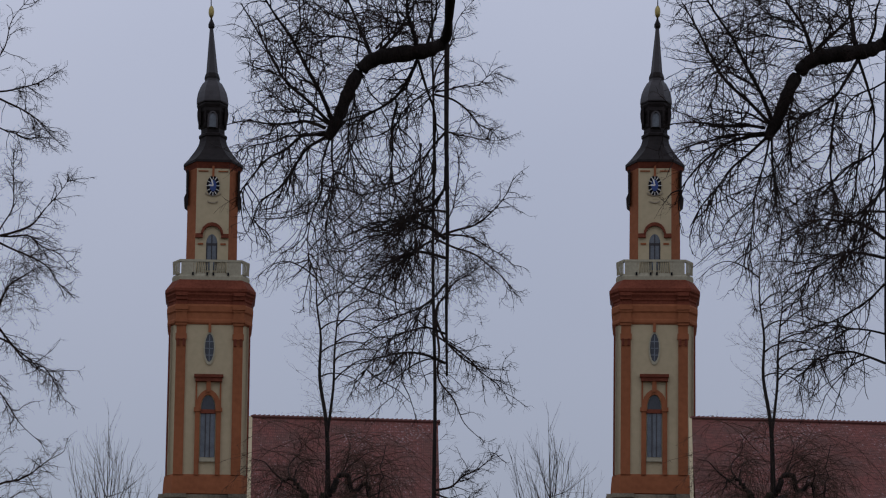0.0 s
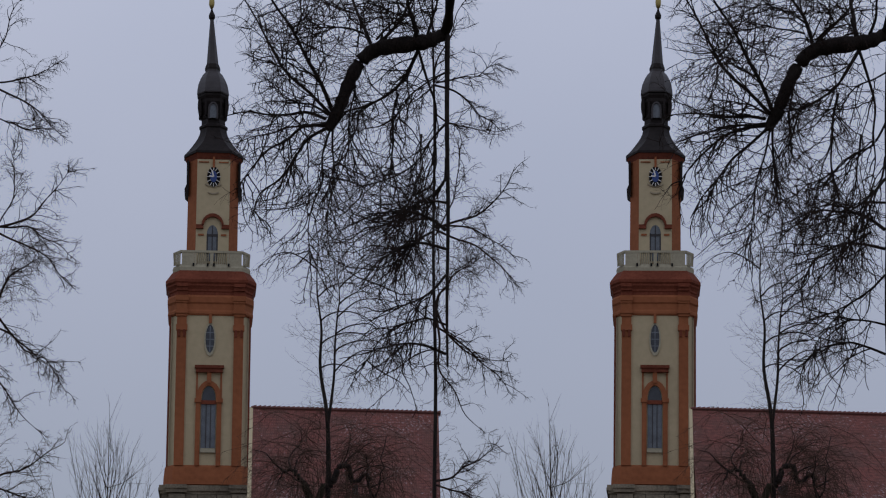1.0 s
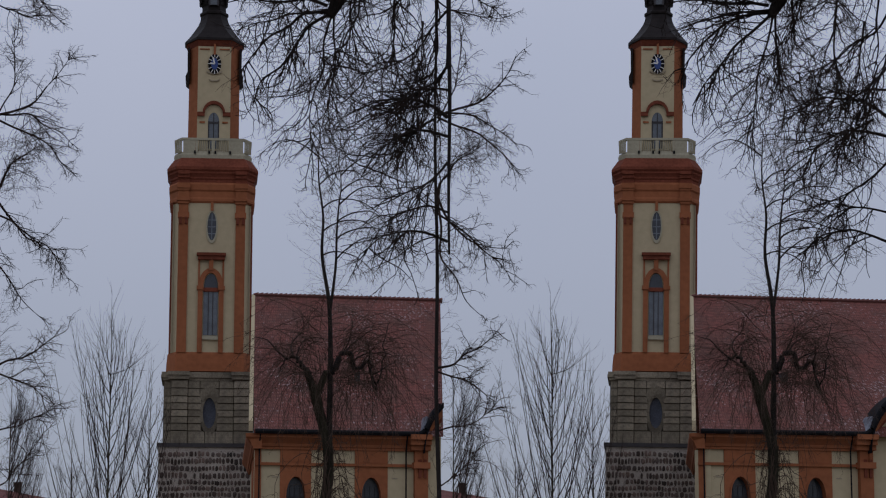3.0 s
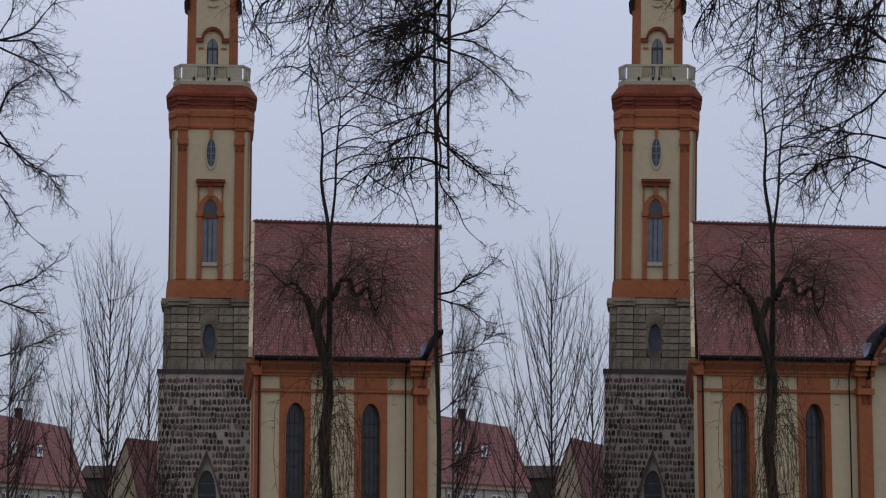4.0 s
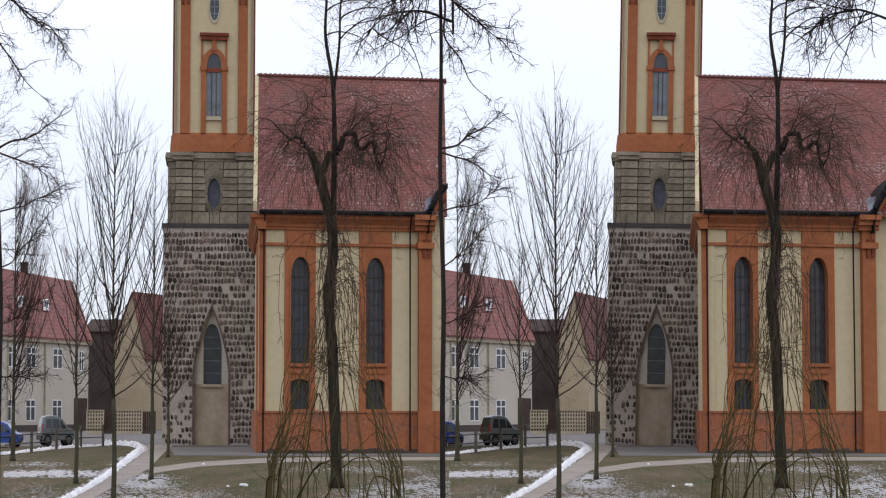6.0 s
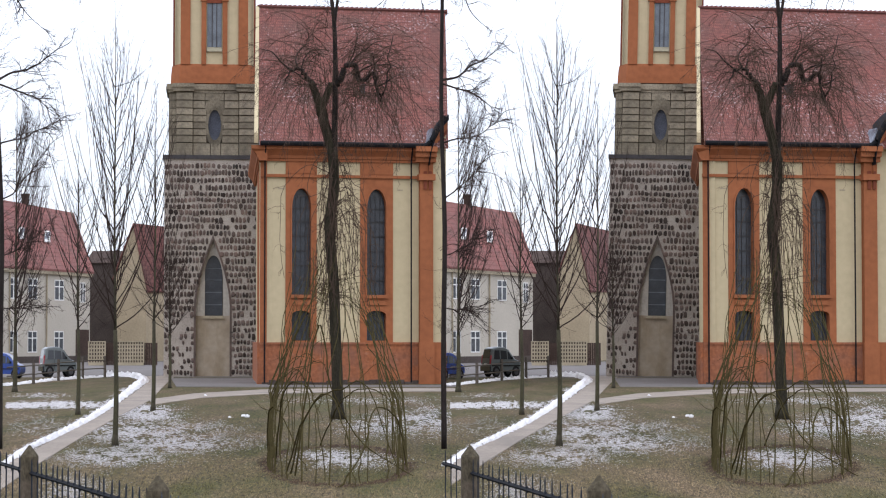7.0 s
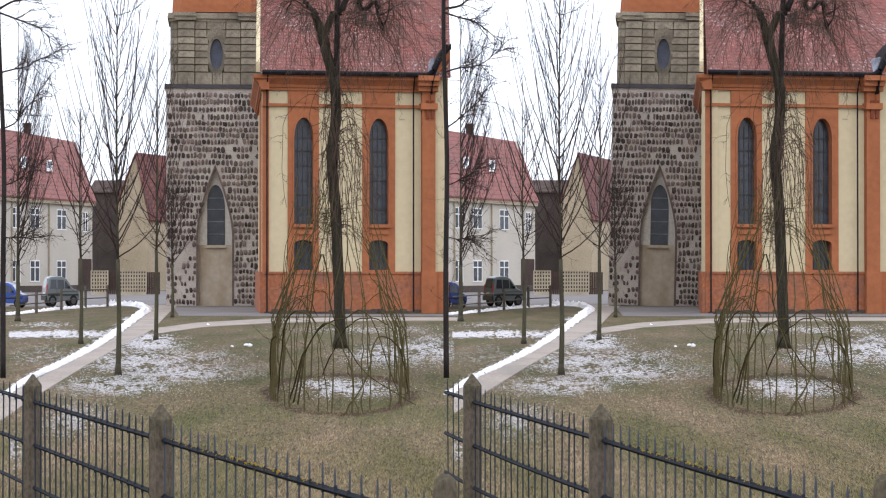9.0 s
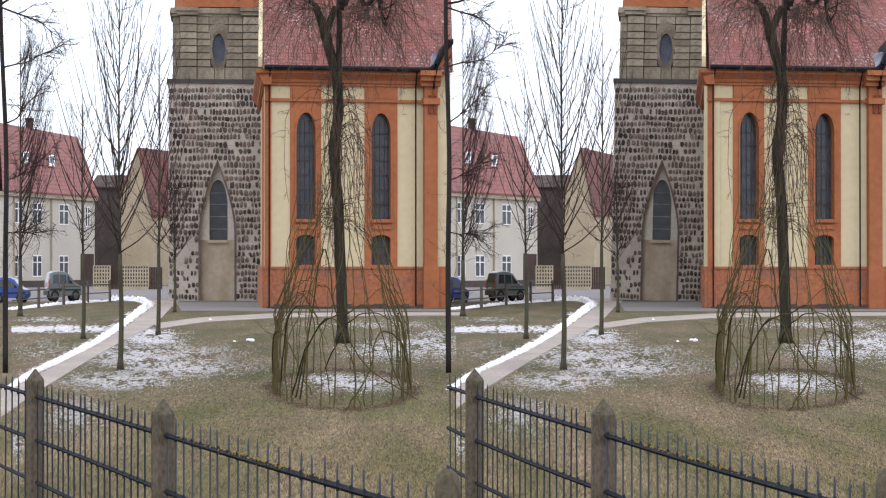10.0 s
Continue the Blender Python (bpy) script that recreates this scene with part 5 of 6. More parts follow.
# ---- ground, paths, snow ----
def flat(name, pts, z, material, label, kind="structure", jag=0.0, seed=1, thick=0.03):
    rng = random.Random(seed)
    out = []
    n = len(pts)
    for i in range(n):
        a, b = pts[i], pts[(i + 1) % n]
        k = 6 if jag else 3
        for j in range(k):
            t = j / k
            y = a[1] + (b[1] - a[1]) * t
            g = ground(a[0] + (b[0] - a[0]) * t + rng.uniform(-jag, jag), y + rng.uniform(-jag, jag) * 0.15)
            out.append((g[0], g[1]))
    m = MB()
    k = len(out)
    m.v = [(x, y, z - thick) for x, y in out] + [(x, y, z) for x, y in out]
    m.f = [tuple(range(k - 1, -1, -1)), tuple(range(k, 2 * k))] + [(i, (i + 1) % k, k + (i + 1) % k, k + i) for i in range(k)]
    ob = part(name, m, material, None)
    return tagged(ob, label, name.replace("_", " "), "", kind)


def build_ground():
    m = MB()
    m.v = [(-3000, -300, 0), (3000, -300, 0), (3000, 4500, 0), (-3000, 4500, 0)]
    m.f = [(0, 1, 2, 3)]
    ob = part("ground", m, LAWN, None)
    tagged(ob, "dull winter lawn, green and straw brown", "lawn", "", "structure")


def bank(name, line, width, height, seed, label):
    """A ridge of shovelled snow along a line."""
    rng = random.Random(seed)
    pts = smooth_path([ground(x, y) for x, y in line], 70)
    m = MB()
    rows = []
    for p in pts:
        k = p[1] / F
        w = width * k * rng.uniform(0.6, 1.2)
        ww = max(w, 0.05)
        h = height * k * rng.uniform(0.35, 1.3)
        c = p[0] + rng.uniform(-0.4, 0.4) * ww
        yo = rng.uniform(-0.08, 0.08)
        rows.append([(c - ww, p[1] + yo, 0.0), (c - ww * 0.6, p[1] + yo, h * rng.uniform(0.5, 1)), (c - ww * 0.1, p[1] + yo, h * rng.uniform(0.7, 1.2)),
                     (c + ww * 0.5, p[1] + yo, h * rng.uniform(0.5, 1)), (c + ww, p[1] + yo, 0.0)])
    m.rings(rows)
    ob = part(name, m, SNOW, None)
    return tagged(ob, label, "snow", "", "stuff")


def snow_flakes(regions, seed, material=None, name="snow_patch", label="thin thawing snow scattered over the lawn", category="snow"):
    """Thin thawing patches of snow lying in the grass."""
    rng = random.Random(seed)
    m = MB()
    for cx, cy, rx, ry, n, size in regions:
        for _ in range(n * (22 if material is None else 8)):
            x, y = cx + rng.gauss(0, 0.45) * rx, cy + rng.gauss(0, 0.45) * ry
            if y < 552 or x < 0 or x > 786 or 0.7 * noise.noise((x / 26, y / 7, seed)) + 0.8 * noise.noise((x / 7, y / 2.0, 3)) < rng.uniform(-0.3, 0.25):
                continue
            g = ground(x, y)
            s = size * (0.235 if material is None else 0.37) * g[1] / F * rng.uniform(0.25, 1.5)
            st = g[1] * g[1] / (F * H) * size * 0.10 * rng.uniform(0.3, 1.2)
            k = len(m.v)
            q = rng.randint(4, 5)
            z = rng.uniform(0.008, 0.016)
            for i in range(q):
                a = 2 * math.pi * i / q
                r = rng.uniform(0.5, 1.1)
                m.v.append((g[0] + s * r * math.cos(a), g[1] + st * r * math.sin(a), 0.006))
            m.v.append((g[0], g[1], z))
            m.f += [(k + i, k + (i + 1) % q, k + q) for i in range(q)]
    ob = part(name, m, material or SNOW_THIN, None, recalc=False)
    return tagged(ob, label, category, "", "stuff")


def grass(seed):
    rng = random.Random(seed)
    m = MB()
    for _ in range(80000):
        y = 575 + 330 * rng.random() ** 0.75
        x = rng.uniform(-25, 800)
        if SIDE < 0 and x > 786 or SIDE > 0 and x < 0:
            continue
        if y < 700 and x < 60 + (690 - y) * 1.75 and y > 560:
            if y > 690 - (x + 0) * 0.62:
                continue
        g = ground(x, y)
        h = rng.uniform(0.015, 0.05)
        s = rng.uniform(0.002, 0.0045)
        lx, ly = rng.gauss(0, 0.03), rng.uniform(0, 0.12)
        k = len(m.v)
        m.v += [(g[0] - s, g[1], 0), (g[0] + s, g[1], 0), (g[0] + lx, g[1] + ly, h)]
        m.f.append((k, k + 1, k + 2))
    ob = part("grass", m, GRASS_BLADE, None, recalc=False)
    return tagged(ob, "short straw-green winter grass", "grass", "", "stuff")


def build_grounds():
    flat("street", [(-25, 506), (800, 506), (800, 534), (-25, 534)] if SIDE < 0 else [(-2, 506), (900, 506), (900, 534), (-2, 534)], 0.010, ASPHALT, "grey damp street behind the green")
    flat("footpath", [(-20, 692), (40, 668), (100, 636), (170, 600), (225, 562), (246, 546), (236, 533), (300, 530), (282, 545), (262, 566), (255, 574), (196, 604), (130, 642), (62, 684), (20, 712), (-20, 740)] if SIDE < 0 else
         [(2, 676), (40, 662), (100, 632), (170, 598), (225, 562), (246, 546), (236, 533), (300, 530), (282, 545), (262, 566), (255, 574), (196, 604), (130, 642), (62, 684), (20, 712), (2, 724)], 0.016, PATH, "pale trodden path crossing the lawn", seed=3)
    flat("side_path", [(250, 574), (330, 563), (450, 556), (600, 553.5), (800, 553.5), (800, 559), (600, 560), (450, 564), (340, 571), (262, 582)] if SIDE < 0 else
         [(250, 574), (330, 563), (450, 556), (600, 553.5), (900, 553.5), (900, 559), (600, 560), (450, 564), (340, 571), (262, 582)], 0.020, PATH, "narrow pale path in front of the church", seed=4)
    flat("paving", [(290, 536), (440, 535), (462, 548), (800 if SIDE < 0 else 900, 548), (800 if SIDE < 0 else 900, 551.5), (440, 551.5), (300, 551)], 0.024, ASPHALT, "grey stone paving at the foot of the church")
    bank("snow_bank", [(-6, 690), (40, 660), (90, 637), (150, 606), (200, 572), (232, 548), (243, 540), (225, 534), (180, 531)], 7, 7, 2, "ridge of shovelled white snow along the path")
    bank("snow_bank", [(-6, 549), (50, 543), (100, 538), (180, 533)], 6, 4, 6, "low ridge of dirty snow along the street")
    edge = [(-6, 690), (40, 660), (90, 637), (150, 606), (200, 572), (232, 548)]
    snow_flakes([(edge[i][0] + (edge[i + 1][0] - edge[i][0]) * f - 6, edge[i][1] + (edge[i + 1][1] - edge[i][1]) * f, 13, 3.5, 34, 5) for i in range(5) for f in (0.1, 0.35, 0.6, 0.85)], 5)
    snow_flakes([(215, 630, 110, 24, 800, 3.2), (300, 652, 120, 18, 800, 3.0), (190, 675, 110, 18, 700, 3), (250, 602, 60, 10, 260, 3.4), (320, 622, 100, 14, 260, 2.6), (110, 740, 60, 34, 260, 3), (10, 790, 30, 26, 140, 4), (600, 680, 90, 16, 420, 4.5), (570, 673, 60, 10, 110, 6), (660, 620, 80, 22, 420, 3.5), (740, 610, 70, 30, 420, 4), (640, 575, 160, 8, 160, 3), (250, 590, 50, 8, 160, 4),
                 (380, 645, 120, 20, 160, 2), (60, 620, 70, 20, 120, 2.5), (60, 566, 60, 5, 60, 3), (90, 583, 110, 6, 420, 6), (20, 584, 60, 5, 200, 6), (130, 730, 80, 30, 160, 2.5)], 12)
    snow_flakes([(10, 870, 60, 40, 60, 7), (120, 870, 160, 40, 60, 5), (450, 800, 260, 80, 60, 4), (560, 720, 200, 30, 40, 4)], 77, LEAF, "fallen_leaves", "brown fallen leaves lying in the grass", "leaves")
    snow_flakes([(400, 720, 440, 110, 1500, 5), (500, 800, 420, 60, 900, 5), (420, 620, 380, 40, 700, 4), (90, 600, 100, 30, 160, 4)], 78, GRASS_BLADE, "grass_tufts", "flattened straw and green grass tufts", "grass")
    ring = [(584 + 124 * math.cos(i * 0.15), 690 + 35 * math.sin(i * 0.15), 15, 3.2, 40 if math.sin(i * 0.15) < 0.3 or i % 3 else 64, 5) for i in range(42)]
    snow_flakes(ring, 79, SOIL, "dug_soil", "ring of dug brown soil round the willow dome", "soil")
    grass(4)
    m = MB()
    rng = random.Random(3)
    for cx, cy, w, h in ((419, 603, 5, 3.2), (425, 604.5, 4, 5.5), (394, 605, 3, 2.4), (351, 567, 2.5, 3)):
        g = ground(cx, cy)
        k = g[1] / F
        lump = thing("snow_lump", g, "small lump of white snow on the grass", "snow lump", "snow lumps")
        m = MB()
        rs = [[(w * k * r * math.cos(a) * rng.uniform(0.6, 1.35), w * k * r * math.sin(a), h * k * q * rng.uniform(0.6, 1.3)) for a in [2 * math.pi * i / 8 for i in range(8)]] for r, q in ((1, 0), (1.05, 0.4), (0.7, 0.85), (0.2, 1))]
        part("lump", m.rings(rs), SNOW, lump)


# ---- the iron fence ----
def build_fence():
    dx = 0 if SIDE < 0 else -6
    line = [(-60, 22.85), (41, 20.0), (268, 15.5), (771, 10.4)]
    if SIDE > 0:
        line[0] = (-13, 21.5)
    pts = [((x + (dx if 0 < i < 4 else 0) - 392 + SIDE * 392) / F * d, d) for i, (x, d) in enumerate(line)]
    rng = random.Random(31)
    # octagonal stone posts
    pm = MB()
    o = lambda r, z: [(r * math.cos(math.pi / 8 + math.pi * i / 4), r * math.sin(math.pi / 8 + math.pi * i / 4), z) for i in range(8)]
    pm.rings([o(0.088, 0), o(0.083, 1.27), o(0.083, 1.29), o(0.076, 1.305), o(0.008, 1.39)])
    post = pm.mesh("stone_post")
    post.materials.append(POST)
    pm = MB()
    pm.rings([[(r * math.cos(q) * rng.uniform(0.93, 1.07), r * math.sin(q) * rng.uniform(0.93, 1.07), zz * rng.uniform(0.995, 1.005)) for q in [2 * math.pi * i / 12 for i in range(12)]]
              for r, zz in ((0.075, 0), (0.07, 0.6), (0.068, 1.12), (0.065, 1.22), (0.058, 1.30), (0.045, 1.345), (0.02, 1.37))])
    blunt = pm.mesh("stone_post", True)
    blunt.materials.append(POST)
    ob = new("stone_post", blunt)
    ob.location = (pts[3][0], pts[3][1], 0)
    tagged(ob, "weathered grey stone fence post with a rounded top", "fence post", "stone fence posts")
    for i in (1, 2):
        ob = new("stone_post", post)
        ob.location = (pts[i][0], pts[i][1], 0)
        ob.rotation_euler = (0, 0, rng.uniform(-0.2, 0.2))
        tagged(ob, "mossy octagonal stone fence post with a pointed cap", "fence post", "stone fence posts")
    bar = MB().rings([[(-0.5, -0.5, 0), (0.5, -0.5, 0), (0.5, 0.5, 0), (-0.5, 0.5, 0)], [(-0.5, -0.5, 0.97), (0.5, -0.5, 0.97), (0.5, 0.5, 0.97), (-0.5, 0.5, 0.97)],
                      [(-0.2, -0.2, 1), (0.2, -0.2, 1), (0.2, 0.2, 1), (-0.2, 0.2, 1)]]).mesh("picket")
    bar.materials.append(IRON)
    bar2 = bar.copy()
    bar2.materials.clear()
    bar2.materials.append(IRON_PALE)
    clamp = MB().box(-0.008, 0.008, -0.014, 0.02, -0.022, 0.022).box(-0.005, 0.005, -0.016, -0.008, 0.018, 0.028).mesh("clamp")
    clamp.materials.append(IRON)
    for i, n in ((0, 9 if SIDE < 0 else 5), (1, 21), (2, 25)):
        a, b = pts[i], pts[i + 1]
        root = thing("iron_fence_panel", (a[0], a[1], 0), "blue-grey painted iron fence panel with upright pickets", "fence", "iron fence panels")
        vx, vy = b[0] - a[0], b[1] - a[1]
        L = math.hypot(vx, vy)
        for zz in (1.15, 0.77, 0.40):
            sag = rng.uniform(-0.01, 0.01)
            q = [(vx * t, vy * t, zz + sag * math.sin(math.pi * t)) for t in (0, 0.25, 0.5, 0.75, 1)]
            rail = part("rail", MB().tube(q, 0.0185, 0.0185, 4), IRON_DARK, root)
            if zz > 1 and i == 2:
                m = MB()
                for j in range(150):
                    t = 0.05 + 0.62 * rng.choice((rng.random(), rng.gauss(0.62, 0.16)))
                    r = rng.uniform(0.002, 0.0075)
                    c = (vx * t, vy * t - 0.018, zz + rng.uniform(-0.012, 0.024))
                    ring_ = [(c[0] + r * rng.uniform(0.6, 1.5) * math.cos(w_), c[2] + r * rng.uniform(0.5, 1.1) * math.sin(w_)) for w_ in [2 * math.pi * k_ / 7 for k_ in range(7)]]
                    m.prism(ring_, c[1] - 0.006, c[1] + 0.006)
                li = part("lichen", m, LICHEN, rail, "yellow lichen")
                li["kind"] = "stuff"
        for j in range(n):
            t = (j + 0.6) / n
            ob = piece("picket", bar2 if i == 2 else bar, root, vx * t, vy * t, 0.12, (0.0105, 0.02, 1.16 + rng.uniform(-0.01, 0.01)))
            ob.rotation_euler = (rng.uniform(-0.006, 0.006), rng.uniform(-0.008, 0.008), 0)
            for zz in (1.15, 0.77):
                piece("clamp", clamp, root, vx * t, vy * t - 0.012, zz, (rng.uniform(0.85, 1.2), 1, rng.uniform(0.85, 1.15)))


# ---- houses, street ----
def house_window(root, x, z, w, h, y=0.0):
    m = MB().box(x - w / 2 - 0.12, x + w / 2 + 0.12, y - 0.06, y + 0.1, z - 0.12, z).box(x - w / 2 - 0.1, x - w / 2, y - 0.04, y + 0.1, z, z + h)
    m.box(x + w / 2, x + w / 2 + 0.1, y - 0.04, y + 0.1, z, z + h).box(x - w / 2 - 0.1, x + w / 2 + 0.1, y - 0.04, y + 0.1, z + h, z + h + 0.12)
    win = part("window", m, WHITE, root, "white framed casement window")
    part("pane", MB().box(x - w / 2, x + w / 2, y - 0.012, y + 0.02, z, z + h), GLASS, win)
    part("mullion", MB().box(x - 0.09, x + 0.09, y - 0.05, y, z, z + h), WHITE, win)
    part("transom", MB().box(x - w / 2, x + w / 2, y - 0.045, y, z + h * 0.66, z + h * 0.66 + 0.12), WHITE, win)
    return win


def gable_house(name, xa, da, xb, db, eave, ridge, deep, wall, tile, label, group):
    loc, turn, X, L = facade(xa, da, xb, db)
    root = thing(name, loc, label, "house", group, rz=turn)
    ymid = deep * 0.5
    ct, sn = math.cos(radians(turn)), math.sin(radians(turn))

    def back(x, y):
        px, py = loc[0] + x * ct, loc[1] + x * sn
        return x + y * (px * ct + py * sn) / (-px * sn + py * ct)
    r1 = back(X(116), ymid)
    m = MB()
    m.v = [(-0.2, -0.4, eave - 0.1), (L + 0.2, -0.4, eave - 0.1), (r1, ymid, ridge - 0.5), (back(-0.2, ymid), ymid, ridge), (back(-0.2, deep), deep + 0.4, eave - 0.1), (back(L, deep), deep + 0.4, eave - 0.1)]
    m.v += [(x, y, z + 0.2) for x, y, z in m.v]
    m.f = [(0, 1, 2, 3), (3, 2, 5, 4), (6, 9, 8, 7), (9, 10, 11, 8), (0, 6, 7, 1), (4, 5, 11, 10), (0, 3, 9, 6), (3, 4, 10, 9), (1, 7, 8, 2), (2, 8, 11, 5)]
    roof = part("roof", m, tile, root, "red pantile roof")
    m = MB().rings([[(0, 0, q), (L, 0, q), (back(L, deep), deep, q), (back(0, deep), deep, q)] for q in (0, eave)])
    part("wall", m, wall, root)
    m = MB().rings([[(L - o, 0.05, eave - 0.15), (back(L, deep) - o, deep, eave - 0.15), (r1 - 0.3 - o, ymid, ridge - 0.2)] for o in (0.1, 0.5)])
    part("gable", m, wall, root)
    return root, X, L, roof, back


def build_street_houses():
    xa = -22 if SIDE < 0 else -40
    root, X, L, roof, back = gable_house("street_house", xa, 232, 146, 254, 9.9, 17.6, 14, HOUSE, TILE_HOUSE, "two-storey off-white house with bright red pantile roof", "street houses")
    D = 245

    def z(v):
        return zv(v, D)
    for px in (10, 44, 91, 133) + ((-26,) if SIDE > 0 else ()):
        w = X(px + 7.5) - X(px - 7.5) if px != 133 else X(137) - X(130)
        house_window(root, X(px), z(74 if px < 120 else 72), w, z(107) - z(74))
        if px < 120:
            house_window(root, X(px), z(-18), w, z(16) - z(-18))
    part("eaves_board", MB().box(0, L, -0.35, 0, 9.45, 9.85), CONCRETE, root)
    part("downpipe", MB().tube([(X(68), -0.12, 9.6), (X(68), -0.12, 0.1)], 0.09, 0.09, 6), CONCRETE, root)
    part("front_door", MB().box(X(121), X(144), -0.05, 0.1, 0, z(21)), BROWN, root, "dark doorway")
    part("plinth", MB().box(0, L, -0.08, 0.05, 0, 0.7), GREY_WALL, root)
    part("downpipe", MB().tube([(X(2), -0.12, 9.6), (X(2), -0.12, 0.1)], 0.09, 0.09, 6), CONCRETE, root)
    slope = (17.6 - 9.8) / 7.4
    for px, yy in ((24, 2.6), (70, 2.5)):
        m = MB()
        w = (X(px + 5) - X(px - 5)) / 2
        z0 = 9.8 + slope * (yy + 0.4)
        xl, xr = X(px) - w, X(px) + w
        m.v = [(back(xl, yy), yy, z0 + 0.28), (back(xr, yy), yy, z0 + 0.28), (back(xr, yy + 1.2), yy + 1.2, z0 + 0.28 + slope * 1.2), (back(xl, yy + 1.2), yy + 1.2, z0 + 0.28 + slope * 1.2)]
        m.v += [(a, b, c + 0.12) for a, b, c in m.v]
        m.f = [(0, 1, 2, 3), (4, 7, 6, 5), (0, 4, 5, 1), (1, 5, 6, 2), (2, 6, 7, 3), (3, 7, 4, 0)]
        sk = part("roof_window", m, WHITE, roof, "white framed roof window")
        m2 = MB()
        m2.v = [(back(X(px), b) + (a - back(X(px), b)) * 0.7, b + (0.2 if i_ in (0, 1) else -0.2), c + 0.16 + (0.2 * slope if i_ in (0, 1) else -0.2 * slope)) for i_, (a, b, c) in enumerate(m.v[:4])]
        m2.f = [(0, 1, 2, 3)]
        part("pane", m2, GLASS_REFLECT, sk)
    part("chimney", MB().box(back(X(29), 7), back(X(32.5), 7), 6.7, 7.4, 16.4, 18.5).box(back(X(28.6), 7), back(X(32.9), 7), 6.65, 7.45, 18.5, 18.75), BROWN, roof, "brown brick chimney")
    # cream house whose gable end faces the green
    loc, turn, X2, L2 = facade(196, 262, 244, 262)
    root = thing("gable_house", loc, "sand-yellow house with its gable to the street and red roof", "house", "gable houses", rz=turn)
    zg = lambda v: zv(v, 262)
    gl, gr, ap = X2(190), X2(246), X2(222)
    m = MB().prism([(gl, 0), (gr, 0), (gr, zg(90)), (ap, zg(203)), (gl, zg(110))], 0, 0.5)
    m.rings([[(gr - 0.4, 0.5, q), (gr, 0.5, q), (gr + 9.5, 40, q), (gr + 9.1, 40, q)] for q in (0, zg(90))])
    part("wall", m, HOUSE_CREAM, root)
    m = MB()
    e, r = (gr + 0.1, zg(86)), (ap, zg(205))
    m.v = [(e[0], -0.3, e[1]), (e[0] + 9.2, 40, e[1] + 1.0), (r[0] + 9.4, 40, r[1] + 0.4), (r[0], -0.3, r[1]), (gl - 0.3, -0.3, zg(106)), (gl + 8, 40, zg(106))]
    m.v += [(a, b, c + 0.25) for a, b, c in m.v]
    m.f = [(0, 1, 2, 3), (3, 2, 5, 4), (6, 9, 8, 7), (9, 10, 11, 8), (0, 6, 7, 1), (4, 5, 11, 10), (0, 3, 9, 6), (3, 4, 10, 9), (1, 7, 8, 2), (2, 8, 11, 5)]
    part("roof", m, TILE_OLD, root, "faded red tile roof")
    house_window(root, X2(276), zg(-15), 0.9, 2.2, 30)
    # cream cottage wall behind, lower
    loc, turn, X3, L3 = facade(240, 300, 300, 300)
    root = thing("rear_house", loc, "low sand-yellow house wall beside the tower", "house", "rear houses", rz=turn)
    part("wall", MB().box(0, L3, 0, 6, 0, zv(60, 300)), HOUSE_CREAM, root)
    part("roof", MB().box(-0.2, L3, -0.4, 6, zv(60, 300), zv(110, 300)), TILE_OLD, root)
    part("doorway", MB().box(X3(270), X3(279), -0.08, 0.1, 0, zv(14, 300)), BROWN, root)
    # dark building between
    loc, turn, X4, L4 = facade(140, 290, 212, 290)
    root = thing("dark_barn", loc, "dark brown weathered barn with a low roof", "barn", "dark barns", rz=turn)
    part("wall", MB().box(0, L4, 0, 10, 0, zv(140, 290)), GREY_WALL, root)
    m = MB().rings([[(x, -0.4, zv(138, 290)), (x, 10, zv(138, 290)), (x, 6, zv(163, 290))] for x in (-0.2, L4 + 0.2)])
    part("roof", m, BROWN, root)
    # lattice wall with boarded gates
    for a, b in ((144, 173), (194, 241)):
        loc, turn, X5, L5 = facade(a, 215, b, 215)
        root = thing("lattice_wall", loc, "sand-coloured concrete lattice garden wall", "garden wall", "lattice garden walls", rz=turn)
        z0, z1 = zv(-39, 215), zv(0, 215)
        part("base", MB().box(0, L5, 0, 0.25, 0, z0 + 0.08), CONCRETE, root)
        # added dark sheet that stands in for the shade in the lattice holes
        part("dark_hole_sheet", MB().box(0, L5, 0.2, 0.24, z0, z1), BROWN, root)
        nx = int((b - a) / 4.6)
        part("coping", MB().box(-0.03, L5 + 0.03, -0.04, 0.29, z1 - 0.1, z1), CONCRETE, root)
        for i in range(nx + 1):
            x = L5 * i / nx
            part("upright", MB().box(x - 0.06, x + 0.06, 0.02, 0.23, z0, z1), CONCRETE, root)
        for i in range(1, 6):
            zz = z0 + (z1 - z0) * i / 6
            part("crosspiece", MB().box(0, L5, 0.04, 0.21, zz - 0.07, zz + 0.07), CONCRETE, root)
    for a, b in ((173, 194), (241, 266)):
        loc, turn, X5, L5 = facade(a, 215.5, b, 215.5)
        root = thing("boarded_gate", loc, "dark brown boarded garden gate", "gate", "boarded gates", rz=turn)
        n = 6
        for i in range(n):
            part("board", MB().box(L5 * i / n + 0.01, L5 * (i + 1) / n - 0.01, 0, 0.05, 0.05, zv(-3, 215)), BROWN, root)
        part("rail", MB().box(0, L5, 0.05, 0.1, 0.5, 0.65), BROWN, root)


